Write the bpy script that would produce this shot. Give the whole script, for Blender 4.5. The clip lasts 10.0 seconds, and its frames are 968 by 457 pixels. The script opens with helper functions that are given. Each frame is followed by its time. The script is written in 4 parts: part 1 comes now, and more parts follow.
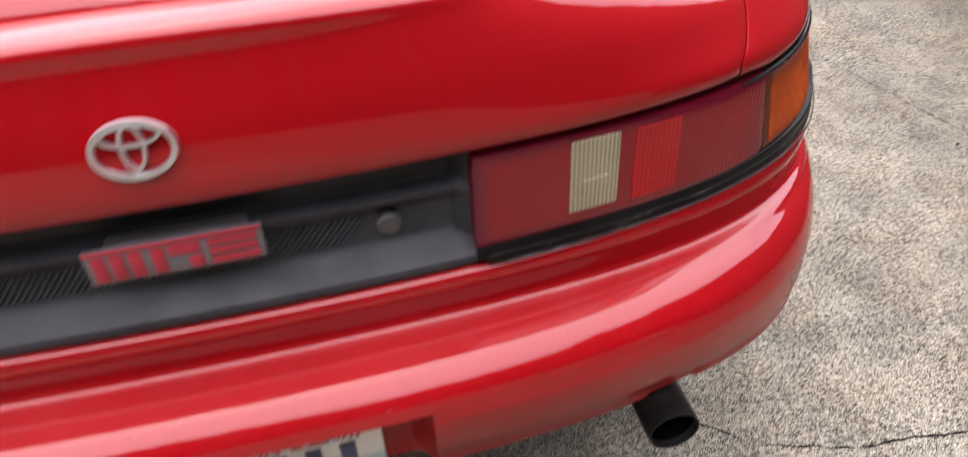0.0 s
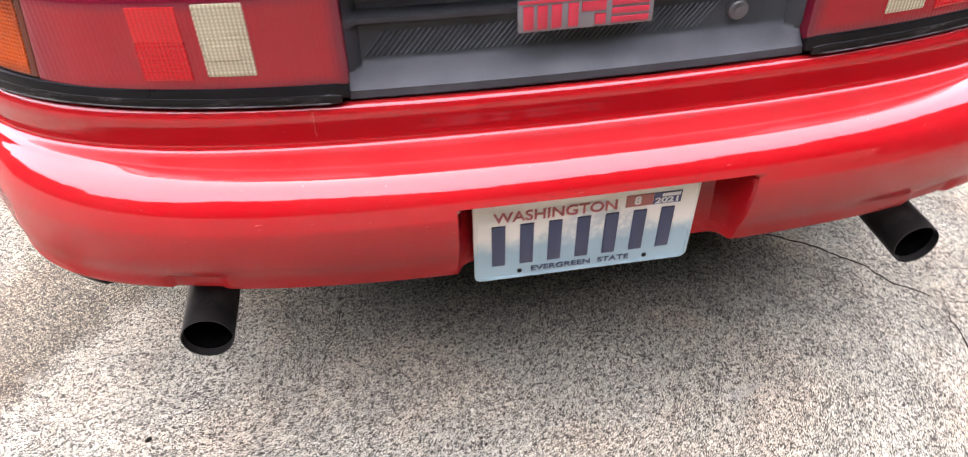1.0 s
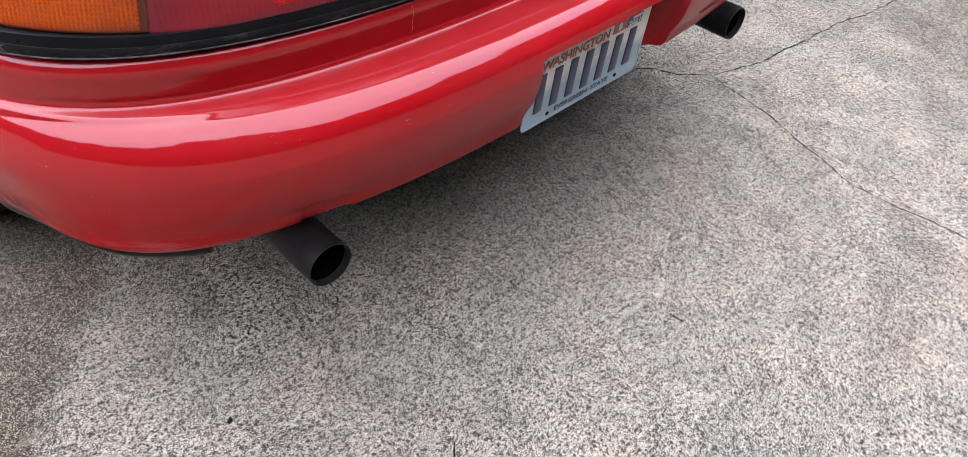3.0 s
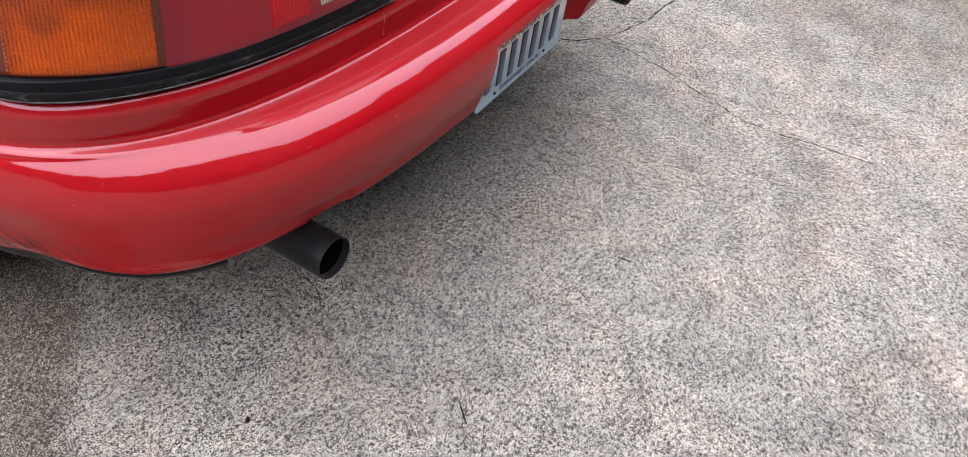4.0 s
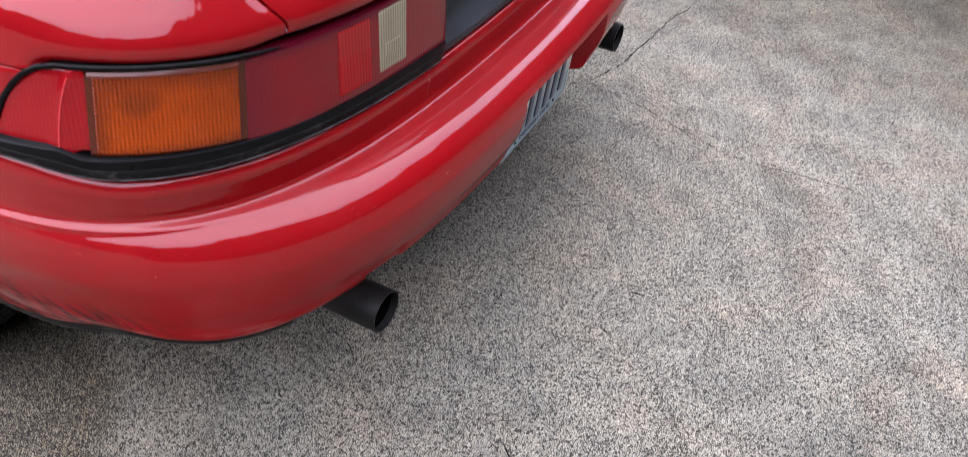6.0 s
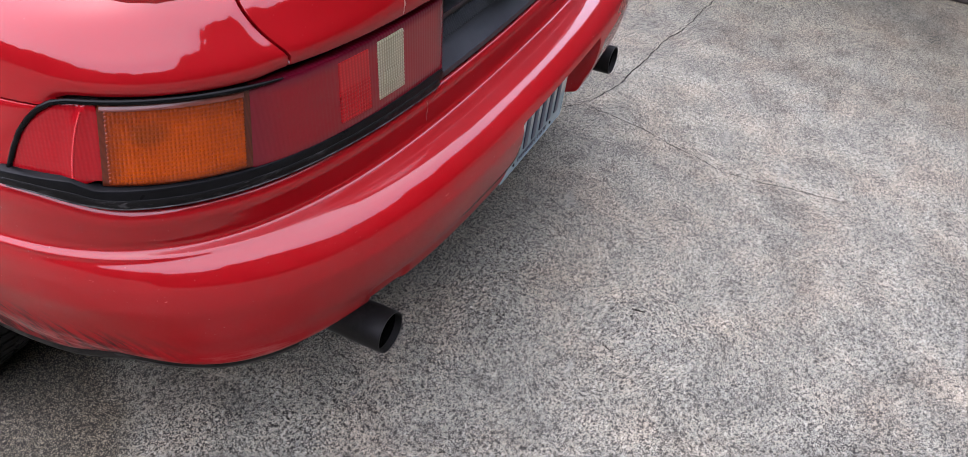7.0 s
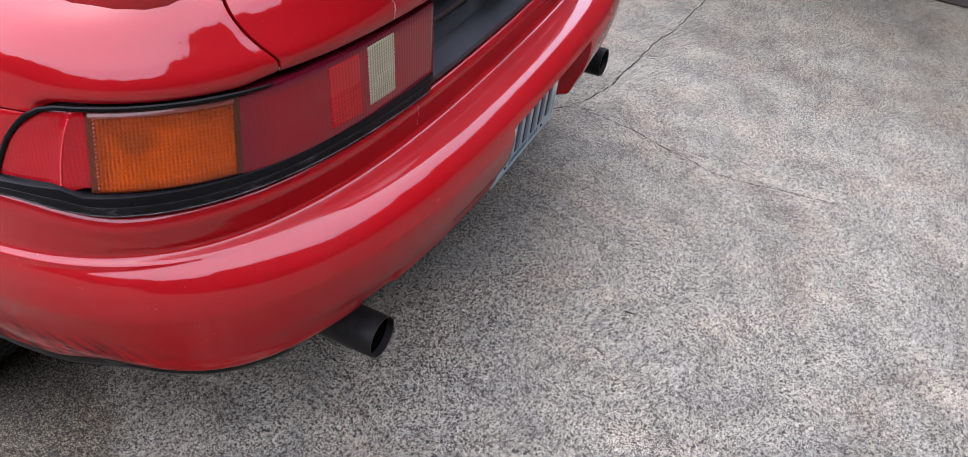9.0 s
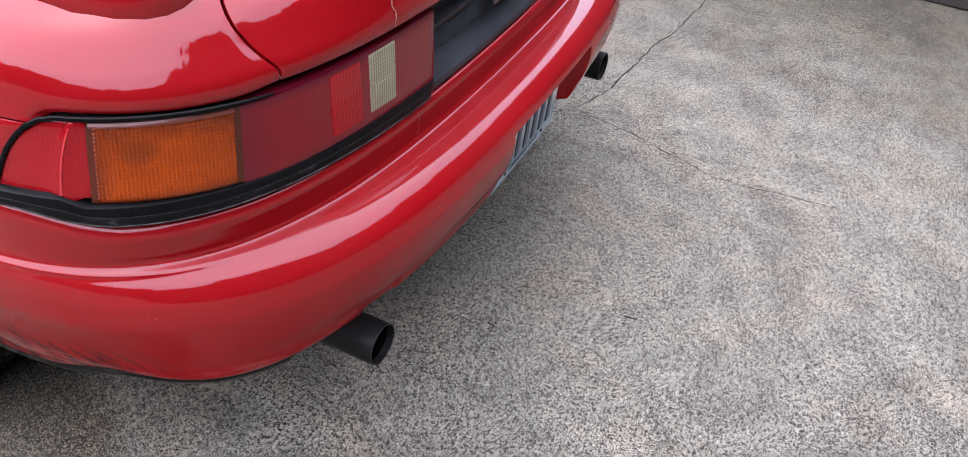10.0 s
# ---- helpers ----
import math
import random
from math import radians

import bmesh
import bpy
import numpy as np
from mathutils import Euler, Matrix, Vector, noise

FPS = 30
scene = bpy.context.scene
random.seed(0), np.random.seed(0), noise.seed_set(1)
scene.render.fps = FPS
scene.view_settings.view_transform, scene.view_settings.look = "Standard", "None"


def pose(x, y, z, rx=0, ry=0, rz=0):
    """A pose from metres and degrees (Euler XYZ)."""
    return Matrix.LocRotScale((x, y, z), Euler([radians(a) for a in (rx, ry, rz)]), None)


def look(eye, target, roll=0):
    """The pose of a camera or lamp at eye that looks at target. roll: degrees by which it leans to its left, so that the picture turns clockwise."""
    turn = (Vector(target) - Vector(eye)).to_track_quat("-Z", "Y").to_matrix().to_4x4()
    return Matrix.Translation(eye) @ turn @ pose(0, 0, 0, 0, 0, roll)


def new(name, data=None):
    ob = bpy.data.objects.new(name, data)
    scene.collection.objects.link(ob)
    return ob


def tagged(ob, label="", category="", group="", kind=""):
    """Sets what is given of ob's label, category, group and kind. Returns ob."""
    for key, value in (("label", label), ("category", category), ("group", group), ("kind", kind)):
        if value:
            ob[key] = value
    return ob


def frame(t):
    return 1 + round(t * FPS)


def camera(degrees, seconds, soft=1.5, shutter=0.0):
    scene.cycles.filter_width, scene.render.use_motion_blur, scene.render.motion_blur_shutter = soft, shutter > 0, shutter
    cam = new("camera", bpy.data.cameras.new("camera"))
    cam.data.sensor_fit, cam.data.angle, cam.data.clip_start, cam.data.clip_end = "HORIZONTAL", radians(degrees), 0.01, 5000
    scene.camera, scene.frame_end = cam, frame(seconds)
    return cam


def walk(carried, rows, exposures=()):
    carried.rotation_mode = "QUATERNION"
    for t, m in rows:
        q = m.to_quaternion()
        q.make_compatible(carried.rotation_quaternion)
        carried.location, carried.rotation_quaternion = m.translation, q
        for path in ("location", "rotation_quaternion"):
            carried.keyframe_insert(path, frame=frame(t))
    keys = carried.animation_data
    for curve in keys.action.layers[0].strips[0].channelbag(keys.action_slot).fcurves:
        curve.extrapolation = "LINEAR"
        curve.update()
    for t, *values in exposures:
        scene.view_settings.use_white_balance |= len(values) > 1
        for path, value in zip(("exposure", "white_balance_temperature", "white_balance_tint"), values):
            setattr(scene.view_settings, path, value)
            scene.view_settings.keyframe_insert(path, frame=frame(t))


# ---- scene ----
cam = camera(63.9, 10.0, 0.7, 0.3)
PATH = [
    (0, (0.169, -0.565, 1.166), (0.479, 0.958, -0.092), -3.2),
    (0.2, (0.119, -0.642, 1.129), (0.364, 0.885, -0.138), -3.1),
    (0.3, (0.082, -0.665, 1.115), (0.294, 0.867, -0.154), -3.2),
    (0.5, (0.014, -0.706, 1.104), (0.165, 0.834, -0.163), -3.9),
    (0.7, (-0.073, -0.742, 1.094), (0.046, 0.793, -0.183), -3.3),
    (0.8, (-0.127, -0.755, 1.089), (-0.009, 0.774, -0.195), -3.3),
    (1, (-0.246, -0.782, 1.085), (-0.035, 0.741, -0.193), -1.9),
    (1.2, (-0.352, -0.792, 1.07), (-0.005, 0.704, -0.212), 0.0),
    (1.3, (-0.397, -0.792, 1.062), (0.004, 0.688, -0.223), 1.1),
    (1.5, (-0.466, -0.778, 1.035), (0.012, 0.677, -0.251), 2.4),
    (1.7, (-0.515, -0.745, 1.006), (0.012, 0.66, -0.317), 1.6),
    (1.8, (-0.553, -0.731, 0.987), (0.013, 0.643, -0.351), 1.3),
    (2, (-0.617, -0.697, 0.976), (0.013, 0.594, -0.416), 0.9),
    (2.2, (-0.675, -0.673, 0.996), (0.021, 0.561, -0.416), 1.4),
    (2.3, (-0.709, -0.667, 1.009), (0.038, 0.539, -0.4), 1.7),
    (2.5, (-0.787, -0.667, 1.035), (0.095, 0.467, -0.356), 4.1),
    (2.7, (-0.857, -0.665, 1.065), (0.128, 0.391, -0.318), 4.1),
    (3.8, (-1.067, -0.594, 1.136), (0.123, 0.192, -0.267), 5.2),
    (4, (-1.105, -0.581, 1.167), (0.126, 0.118, -0.246), 4.6),
    (4.5, (-1.159, -0.55, 1.196), (0.101, 0.095, -0.217), 5.6),
    (4.7, (-1.161, -0.553, 1.2), (0.094, 0.098, -0.215), 5.4),
    (4.8, (-1.206, -0.46, 1.195), (0.008, 0.115, -0.287), 4.5),
    (5, (-1.207, -0.442, 1.174), (0.032, 0.106, -0.297), 5.4),
    (5.5, (-1.211, -0.443, 1.185), (0.025, 0.123, -0.282), 4.4),
    (5.8, (-1.215, -0.436, 1.182), (0.096, 0.156, -0.208), 5.1),
    (5.9, (-1.203, -0.444, 1.194), (0.129, 0.146, -0.176), 5.5),
    (6, (-1.209, -0.455, 1.206), (0.151, 0.152, -0.129), 5.1),
    (6.2, (-1.218, -0.465, 1.222), (0.166, 0.164, -0.078), 4.3),
    (7.3, (-1.23, -0.472, 1.223), (0.159, 0.165, -0.068), 3.3),
    (7.5, (-1.23, -0.471, 1.224), (0.16, 0.164, -0.066), 3.4),
    (8, (-1.225, -0.472, 1.226), (0.166, 0.155, -0.067), 3.5),
    (8.5, (-1.222, -0.472, 1.228), (0.173, 0.152, -0.063), 3.6),
    (9, (-1.224, -0.47, 1.228), (0.173, 0.148, -0.062), 3.7),
    (9.5, (-1.221, -0.468, 1.232), (0.175, 0.151, -0.061), 3.7),
    (10, (-1.218, -0.461, 1.235), (0.181, 0.151, -0.055), 3.8),
]
EXPOSURES = [(0.0, 1.9, 7720, 10), (0.2, 2.18, 7680, 10), (0.5, 2.52, 7620, 10), (1.0, 2.82, 7250, 10), (1.5, 2.6, 7100, 10), (2.0, 2.3, 6920, 10), (2.5, 2.05, 6780, 10), (4.0, 1.86, 6740, 10),
             (4.6, 1.84, 6720, 10), (5.0, 1.61, 6720, 10), (6.0, 1.58, 6620, 10), (7.5, 1.59, 6480, 10), (10.0, 1.61, 6480, 10)]
walk(cam, [(t, look(eye, target, roll)) for t, eye, target, roll in PATH], EXPOSURES)

# ---- light ----
world = bpy.data.worlds.new("world")
scene.world = world
world.use_nodes = True
wn = world.node_tree
sky = wn.nodes.new("ShaderNodeTexSky")
sky.sky_type, sky.sun_disc = "NISHITA", False
sky.sun_elevation, sky.sun_rotation = radians(69), radians(335)
sky.air_density, sky.dust_density, sky.ozone_density = 1.0, 4.0, 1.0
grey = wn.nodes.new("ShaderNodeHueSaturation")
grey.inputs["Saturation"].default_value = 0.22
wn.links.new(sky.outputs["Color"], grey.inputs["Color"])
cloud = wn.nodes.new("ShaderNodeMix")
cloud.data_type = "RGBA"
cloud.inputs[0].default_value = 0.75
cloud.inputs[7].default_value = (11.5, 11.8, 16.0, 1)
wn.links.new(grey.outputs["Color"], cloud.inputs[6])
wn.links.new(cloud.outputs[2], wn.nodes["Background"].inputs["Color"])
wn.nodes["Background"].inputs["Strength"].default_value = 0.15
sun = new("sun", bpy.data.lights.new("sun", "SUN"))
sun.data.energy, sun.data.angle, sun.data.color = 0.6, radians(110), (1.0, 0.96, 0.91)
sun.matrix_world = look((-1.0, 2.1, 6.0), (0, 0, 0))


# ---- materials ----
class Nodes:
    """A small wrapper to write a node material in few lines."""

    def __init__(self, name):
        self.mat = bpy.data.materials.new(name)
        self.mat.use_nodes = True
        self.tree = self.mat.node_tree
        self.out = self.tree.nodes["Principled BSDF"]
        self.co = self.tree.nodes.new("ShaderNodeTexCoord").outputs["Object"]

    def add(self, kind, **values):
        node = self.tree.nodes.new("ShaderNode" + kind)
        for key, value in values.items():
            self.set(node, key, value)
        return node

    def set(self, node, key, value):
        sock = node.inputs[int(key[1:])] if key[0] == "i" and key[1:].isdigit() else node.inputs[key.replace("_", " ")]
        if isinstance(value, bpy.types.NodeSocket):
            self.tree.links.new(value, sock)
        else:
            sock.default_value = value

    def noise(self, scale, detail=3.0, rough=0.55, co=None, distort=0.0):
        return self.add("TexNoise", Vector=co or self.co, Scale=scale, Detail=detail, Roughness=rough, Distortion=distort).outputs["Fac"]

    def cells(self, scale, co=None, feature="F1", out="Color", rand=1.0):
        node = self.add("TexVoronoi", Vector=co or self.co, Scale=scale, Randomness=rand)
        node.feature = feature
        return node.outputs[out]

    def ramp(self, fac, *stops):
        node = self.add("ValToRGB", Fac=fac)
        ramp = node.color_ramp
        while len(ramp.elements) < len(stops):
            ramp.elements.new(0.5)
        for el, (p, c) in zip(ramp.elements, stops):
            el.position = p
            el.color = (c, c, c, 1) if isinstance(c, (int, float)) else (*c, 1)
        return node.outputs["Color"]

    def mix(self, fac, a, b, blend="MIX"):
        node = self.tree.nodes.new("ShaderNodeMix")
        node.data_type, node.blend_type = "RGBA", blend
        for sock, value in ((node.inputs[0], fac), (node.inputs[6], a), (node.inputs[7], b)):
            if isinstance(value, bpy.types.NodeSocket):
                self.tree.links.new(value, sock)
            elif isinstance(value, (int, float)):
                sock.default_value = value if sock == node.inputs[0] else (value, value, value, 1)
            else:
                sock.default_value = (*value, 1)
        return node.outputs[2]

    def math(self, op, a, b=0.0):
        node = self.tree.nodes.new("ShaderNodeMath")
        node.operation = op
        for sock, value in zip(node.inputs, (a, b)):
            if isinstance(value, bpy.types.NodeSocket):
                self.tree.links.new(value, sock)
            else:
                sock.default_value = value
        return node.outputs[0]

    def scaled(self, x, y, z):
        return self.add("Mapping", Vector=self.co, Scale=(x, y, z)).outputs["Vector"]

    def bump(self, height, strength=0.3, distance=0.002, normal=None):
        node = self.add("Bump", Height=height, Strength=strength, Distance=distance)
        if normal:
            self.set(node, "Normal", normal)
        return node.outputs["Normal"]

    def done(self, **values):
        for key, value in values.items():
            if isinstance(value, tuple) and len(value) == 3 and key in ("Base_Color", "Coat_Tint", "Emission_Color", "Specular_Tint"):
                value = (*value, 1)
            self.set(self.out, key, value)
        return self.mat


def paint(name, dusty, ior):
    """Old single-tone red under a hard clear gloss, with dust lying on it in patches."""
    n = Nodes(name)
    cloud, fine = n.noise(4.0, 4), n.noise(60.0, 3)
    base = n.mix(n.ramp(cloud, (0.35, 0.0), (0.7, 1.0)), (0.225, 0.0009, 0.0033), (0.258, 0.0012, 0.0041))
    specks = n.ramp(n.cells(70.0, out="Distance"), (0.0, 1.0), (0.10, 0.0))
    patches = n.ramp(n.noise(7.0, 4), (0.46, 0.0), (0.62, 1.0))
    dust = n.math("MULTIPLY", n.math("MULTIPLY", n.math("MULTIPLY", specks, patches), fine), dusty * 0.6)
    film = n.math("MULTIPLY", n.ramp(n.noise(3.0, 5, 0.7), (0.40, 0.0), (0.75, 1.0)), 0.022 * dusty)
    up = n.ramp(n.add("SeparateXYZ", Vector=n.add("NewGeometry").outputs["Normal"]).outputs["Z"], (0.90, 0.0), (0.985, 1.0))
    settled = n.math("MULTIPLY", n.math("MULTIPLY", up, n.ramp(n.noise(11.0, 5, 0.65), (0.30, 0.55), (0.70, 1.0))), 0.045 * dusty)
    film = n.math("ADD", film, settled)
    base = n.mix(n.math("ADD", dust, film), base, (0.32, 0.22, 0.20))
    gloss = 1.0
    if dusty > 0.9:
        # road dirt thrown up by the wheel, in slanting streaks low on the side
        sep = n.add("SeparateXYZ", Vector=n.co)
        across = n.math("MULTIPLY", n.math("SUBTRACT", sep.outputs["Y"], sep.outputs["Z"]), 48.0)
        along = n.math("MULTIPLY", n.math("ADD", sep.outputs["Y"], sep.outputs["Z"]), 9.0)
        slant = n.add("CombineXYZ", X=across, Y=along).outputs["Vector"]
        ragged = n.math("ADD", sep.outputs["Z"], n.math("MULTIPLY", n.math("SUBTRACT", n.noise(1.0, 3, 0.6, slant), 0.5), 0.08))
        low = n.ramp(ragged, (0.385, 1.0), (0.440, 0.0))
        ahead = n.ramp(sep.outputs["Y"], (0.13, 0.0), (0.26, 1.0))
        streak = n.ramp(n.noise(1.3, 4, 0.6, slant), (0.44, 0.0), (0.56, 1.0))
        smear = n.ramp(ragged, (0.380, 1.0), (0.408, 0.0))
        streak = n.math("MAXIMUM", streak, n.math("MULTIPLY", smear, 0.6))
        dirt = n.math("MULTIPLY", n.math("MULTIPLY", n.math("MULTIPLY", low, ahead), streak), 0.92)
        base = n.mix(dirt, base, (0.018, 0.008, 0.007))
        # coat weakens towards the foot, to mute the ground's reflection there
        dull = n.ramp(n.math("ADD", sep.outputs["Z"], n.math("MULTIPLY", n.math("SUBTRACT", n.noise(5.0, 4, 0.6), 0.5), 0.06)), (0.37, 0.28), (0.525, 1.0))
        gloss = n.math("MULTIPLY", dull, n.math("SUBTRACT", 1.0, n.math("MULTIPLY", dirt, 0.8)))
        # scraped spots along the outer edge
        rub = n.ramp(n.noise(70.0, 4, 0.65, n.scaled(0.35, 1, 1.6)), (0.68, 0.0), (0.71, 1.0))
        edge = n.math("MULTIPLY", n.ramp(sep.outputs["Z"], (0.495, 0.0), (0.505, 1.0)), n.ramp(sep.outputs["Z"], (0.522, 1.0), (0.532, 0.0)))
        base = n.mix(n.math("MULTIPLY", n.math("MULTIPLY", rub, edge), 0.5), base, (0.55, 0.16, 0.15))
        # pale scrapes round the foot of the corners
        foot = n.math("MULTIPLY", n.ramp(sep.outputs["Z"], (0.372, 1.0), (0.402, 0.0)), n.ramp(n.math("ABSOLUTE", sep.outputs["X"]), (0.60, 0.0), (0.70, 1.0)))
        scrape = n.math("MULTIPLY", foot, n.ramp(n.noise(16.0, 5, 0.7, n.scaled(0.5, 0.5, 4.0)), (0.46, 0.0), (0.62, 1.0)))
        base = n.mix(n.math("MULTIPLY", scrape, 0.28), base, (0.42, 0.24, 0.20))
    wavy = n.bump(n.noise(5.0, 1), 0.02, 0.003)
    orange = n.bump(n.noise(420.0, 1), 0.006, 0.0004, wavy)
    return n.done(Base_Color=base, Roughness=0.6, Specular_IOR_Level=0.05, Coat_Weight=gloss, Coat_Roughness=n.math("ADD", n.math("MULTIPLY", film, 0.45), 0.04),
                  Coat_Normal=orange, Normal=wavy, Coat_IOR=ior)


def plastic(name, low, high, rough, bump=0.25, scale=350.0, shine=0.09):
    n = Nodes(name)
    col = n.mix(n.ramp(n.noise(14.0, 5, 0.65), (0.3, 0.0), (0.75, 1.0)), low, high)
    return n.done(Base_Color=col, Roughness=n.ramp(n.noise(22.0, 4), (0.3, rough - 0.08), (0.7, rough + 0.1)), Normal=n.bump(n.noise(scale, 2), bump, 0.0008), Specular_IOR_Level=shine)


def lens(name, low, high, across, up=0.0, rough=0.12, strength=0.4, skew=0.0, smoked=False, bulb_spot=None):
    """Moulded lamp plastic with flutes across the lens, and up it where asked, in metres from one to the next. skew: turns the
    flutes' direction to follow the car's corner."""
    n = Nodes(name)
    sep = n.add("SeparateXYZ", Vector=n.co)
    along = n.math("ADD", n.math("MULTIPLY", n.math("ABSOLUTE", sep.outputs["X"]), math.cos(skew)), n.math("MULTIPLY", sep.outputs["Y"], math.sin(skew)))
    wave = n.math("MULTIPLY_ADD", n.math("SINE", n.math("MULTIPLY", along, 2 * math.pi / across)), 0.5)
    wave.node.inputs[2].default_value = 0.5
    height = wave
    if up:
        rows = n.math("MULTIPLY_ADD", n.math("SINE", n.math("MULTIPLY", sep.outputs["Z"], 2 * math.pi / up)), 0.5)
        rows.node.inputs[2].default_value = 0.5
        height = n.math("MULTIPLY", height, n.math("ADD", n.math("MULTIPLY", rows, 0.5), 0.5))
    deep = n.ramp(n.noise(9.0, 3), (0.3, 0.25), (0.7, 0.85))
    col = n.mix(n.math("ADD", n.math("MULTIPLY", deep, 1 - strength), n.math("MULTIPLY", height, strength)), low, high)
    if bulb_spot:
        # bulb and holder behind the lens: a dark spot painted into its colour
        far = n.math("ADD", n.math("POWER", n.math("DIVIDE", n.math("SUBTRACT", sep.outputs["Y"], bulb_spot[0]), 0.024), 2.0), n.math("POWER", n.math("DIVIDE", n.math("SUBTRACT", sep.outputs["Z"], bulb_spot[1]), 0.020), 2.0))
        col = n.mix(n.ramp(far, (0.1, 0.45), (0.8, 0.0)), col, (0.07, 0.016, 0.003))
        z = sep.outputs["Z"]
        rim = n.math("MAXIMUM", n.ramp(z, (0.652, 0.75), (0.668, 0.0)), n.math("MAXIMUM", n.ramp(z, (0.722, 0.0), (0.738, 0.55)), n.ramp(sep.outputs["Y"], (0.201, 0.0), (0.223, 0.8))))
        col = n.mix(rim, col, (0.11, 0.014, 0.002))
    if smoked:
        # a smoked border along the top and the foot of the lens
        z = n.math("ADD", sep.outputs["Z"], n.math("MULTIPLY", n.math("SUBTRACT", n.noise(9.0, 2), 0.5), 0.01))
        rim = n.math("MAXIMUM", n.ramp(z, (0.733, 0.0), (0.746, 1.0)), n.ramp(z, (0.636, 1.0), (0.650, 0.0)))
        ends = n.ramp(n.math("ABSOLUTE", sep.outputs["X"]), (0.289, 1.0), (0.305, 0.0), (0.598, 0.0), (0.643, 0.7))
        col = n.mix(n.math("MULTIPLY", n.math("MAXIMUM", rim, ends), 0.75), col, (0.06, 0.003, 0.013))
    return n.done(Base_Color=col, Roughness=0.5, Specular_IOR_Level=0.04, Normal=n.bump(height, 0.35, 0.001), Coat_Weight=1.0, Coat_Roughness=rough, Coat_IOR=1.42)


def pipe_coat():
    """Black heat paint on the tail pipe, under road dust that thickens towards the muffler."""
    n = Nodes("black_coated_steel")
    sep = n.add("SeparateXYZ", Vector=n.co)
    col = n.mix(n.noise(14.0, 5, 0.65), (0.004, 0.004, 0.004), (0.012, 0.011, 0.010))
    back = n.math("ADD", sep.outputs["Y"], n.math("MULTIPLY", n.math("SUBTRACT", n.noise(18.0, 4, 0.6), 0.5), 0.10))
    dust = n.math("MULTIPLY", n.ramp(back, (0.035, 0.0), (0.125, 1.0)), n.ramp(sep.outputs["Z"], (0.285, 0.2), (0.325, 1.0)))
    col = n.mix(n.math("MULTIPLY", dust, 0.7), col, (0.105, 0.095, 0.088))
    return n.done(Base_Color=col, Roughness=n.ramp(n.noise(22.0, 4), (0.3, 0.30), (0.7, 0.46)), Normal=n.bump(n.noise(200.0, 2), 0.2, 0.0008), Specular_IOR_Level=0.12)


def worn_rubber():
    """Black rubber, its skin chalky and nicked where it has been rubbed."""
    n = Nodes("black_rubber")
    col = n.mix(n.noise(14.0, 5, 0.65), (0.0025, 0.0025, 0.0025), (0.008, 0.0075, 0.0075))
    chalk = n.ramp(n.noise(24.0, 5, 0.7, n.scaled(1.0, 1.0, 3.0)), (0.55, 0.0), (0.68, 0.55))
    nick = n.math("MULTIPLY", n.ramp(n.noise(120.0, 3, 0.6, n.scaled(0.5, 0.5, 2.0)), (0.58, 0.0), (0.64, 1.0)), n.ramp(n.noise(9.0, 3), (0.50, 0.0), (0.60, 0.8)))
    col = n.mix(n.math("MAXIMUM", chalk, nick), col, (0.055, 0.051, 0.049))
    rough = n.ramp(n.noise(22.0, 4), (0.3, 0.30), (0.7, 0.50))
    return n.done(Base_Color=col, Roughness=rough, Normal=n.bump(n.noise(60.0, 4, 0.65), 0.35, 0.0015), Specular_IOR_Level=0.14)


def plain(name, color, rough, metallic=0.0, spread=0.12, scale=30.0, **more):
    n = Nodes(name)
    dark = tuple(c * (1 - spread) for c in color)
    col = n.mix(n.ramp(n.noise(scale, 4), (0.3, 0.0), (0.7, 1.0)), dark, color)
    return n.done(Base_Color=col, Roughness=rough, Metallic=metallic, **more)


RED = paint("red_paint", 0.35, 1.47)
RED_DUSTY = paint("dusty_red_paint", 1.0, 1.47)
TRIM = plastic("black_trim", (0.003, 0.003, 0.0035), (0.007, 0.007, 0.0075), 0.34)
TRAY = plastic("grey_black_plastic", (0.021, 0.023, 0.0255), (0.040, 0.0435, 0.048), 0.44, shine=0.19)
RUBBER = worn_rubber()
INSIDE = plastic("unlit_black", (0.008, 0.008, 0.008), (0.014, 0.014, 0.014), 0.8)
PIPE = pipe_coat()
SOOT = plain("soot", (0.002, 0.002, 0.002), 0.95, Specular_IOR_Level=0.0)
LENS_RED = lens("smoked_red_lens", (0.165, 0.0016, 0.0062), (0.205, 0.0022, 0.0078), 0.006, rough=0.09, strength=0.04, smoked=True)
LENS_BRIGHT = lens("bright_red_reflector", (0.19, 0.0016, 0.004), (0.46, 0.006, 0.010), 0.0055, 0.004, strength=0.5)
LENS_WHITE = lens("clear_ribbed_lens", (0.15, 0.125, 0.075), (0.41, 0.37, 0.255), 0.0048, 0.0042, strength=0.7)
LENS_AMBER = lens("amber_ribbed_lens", (0.11, 0.010, 0.0004), (0.45, 0.062, 0.0008), 0.0056, 0.0, 0.05, 0.10, 0.75, bulb_spot=(0.183, 0.718))
LENS_DARK = lens("dark_amber_edge", (0.050, 0.007, 0.0014), (0.085, 0.0115, 0.002), 0.004, 0.0, 0.05)
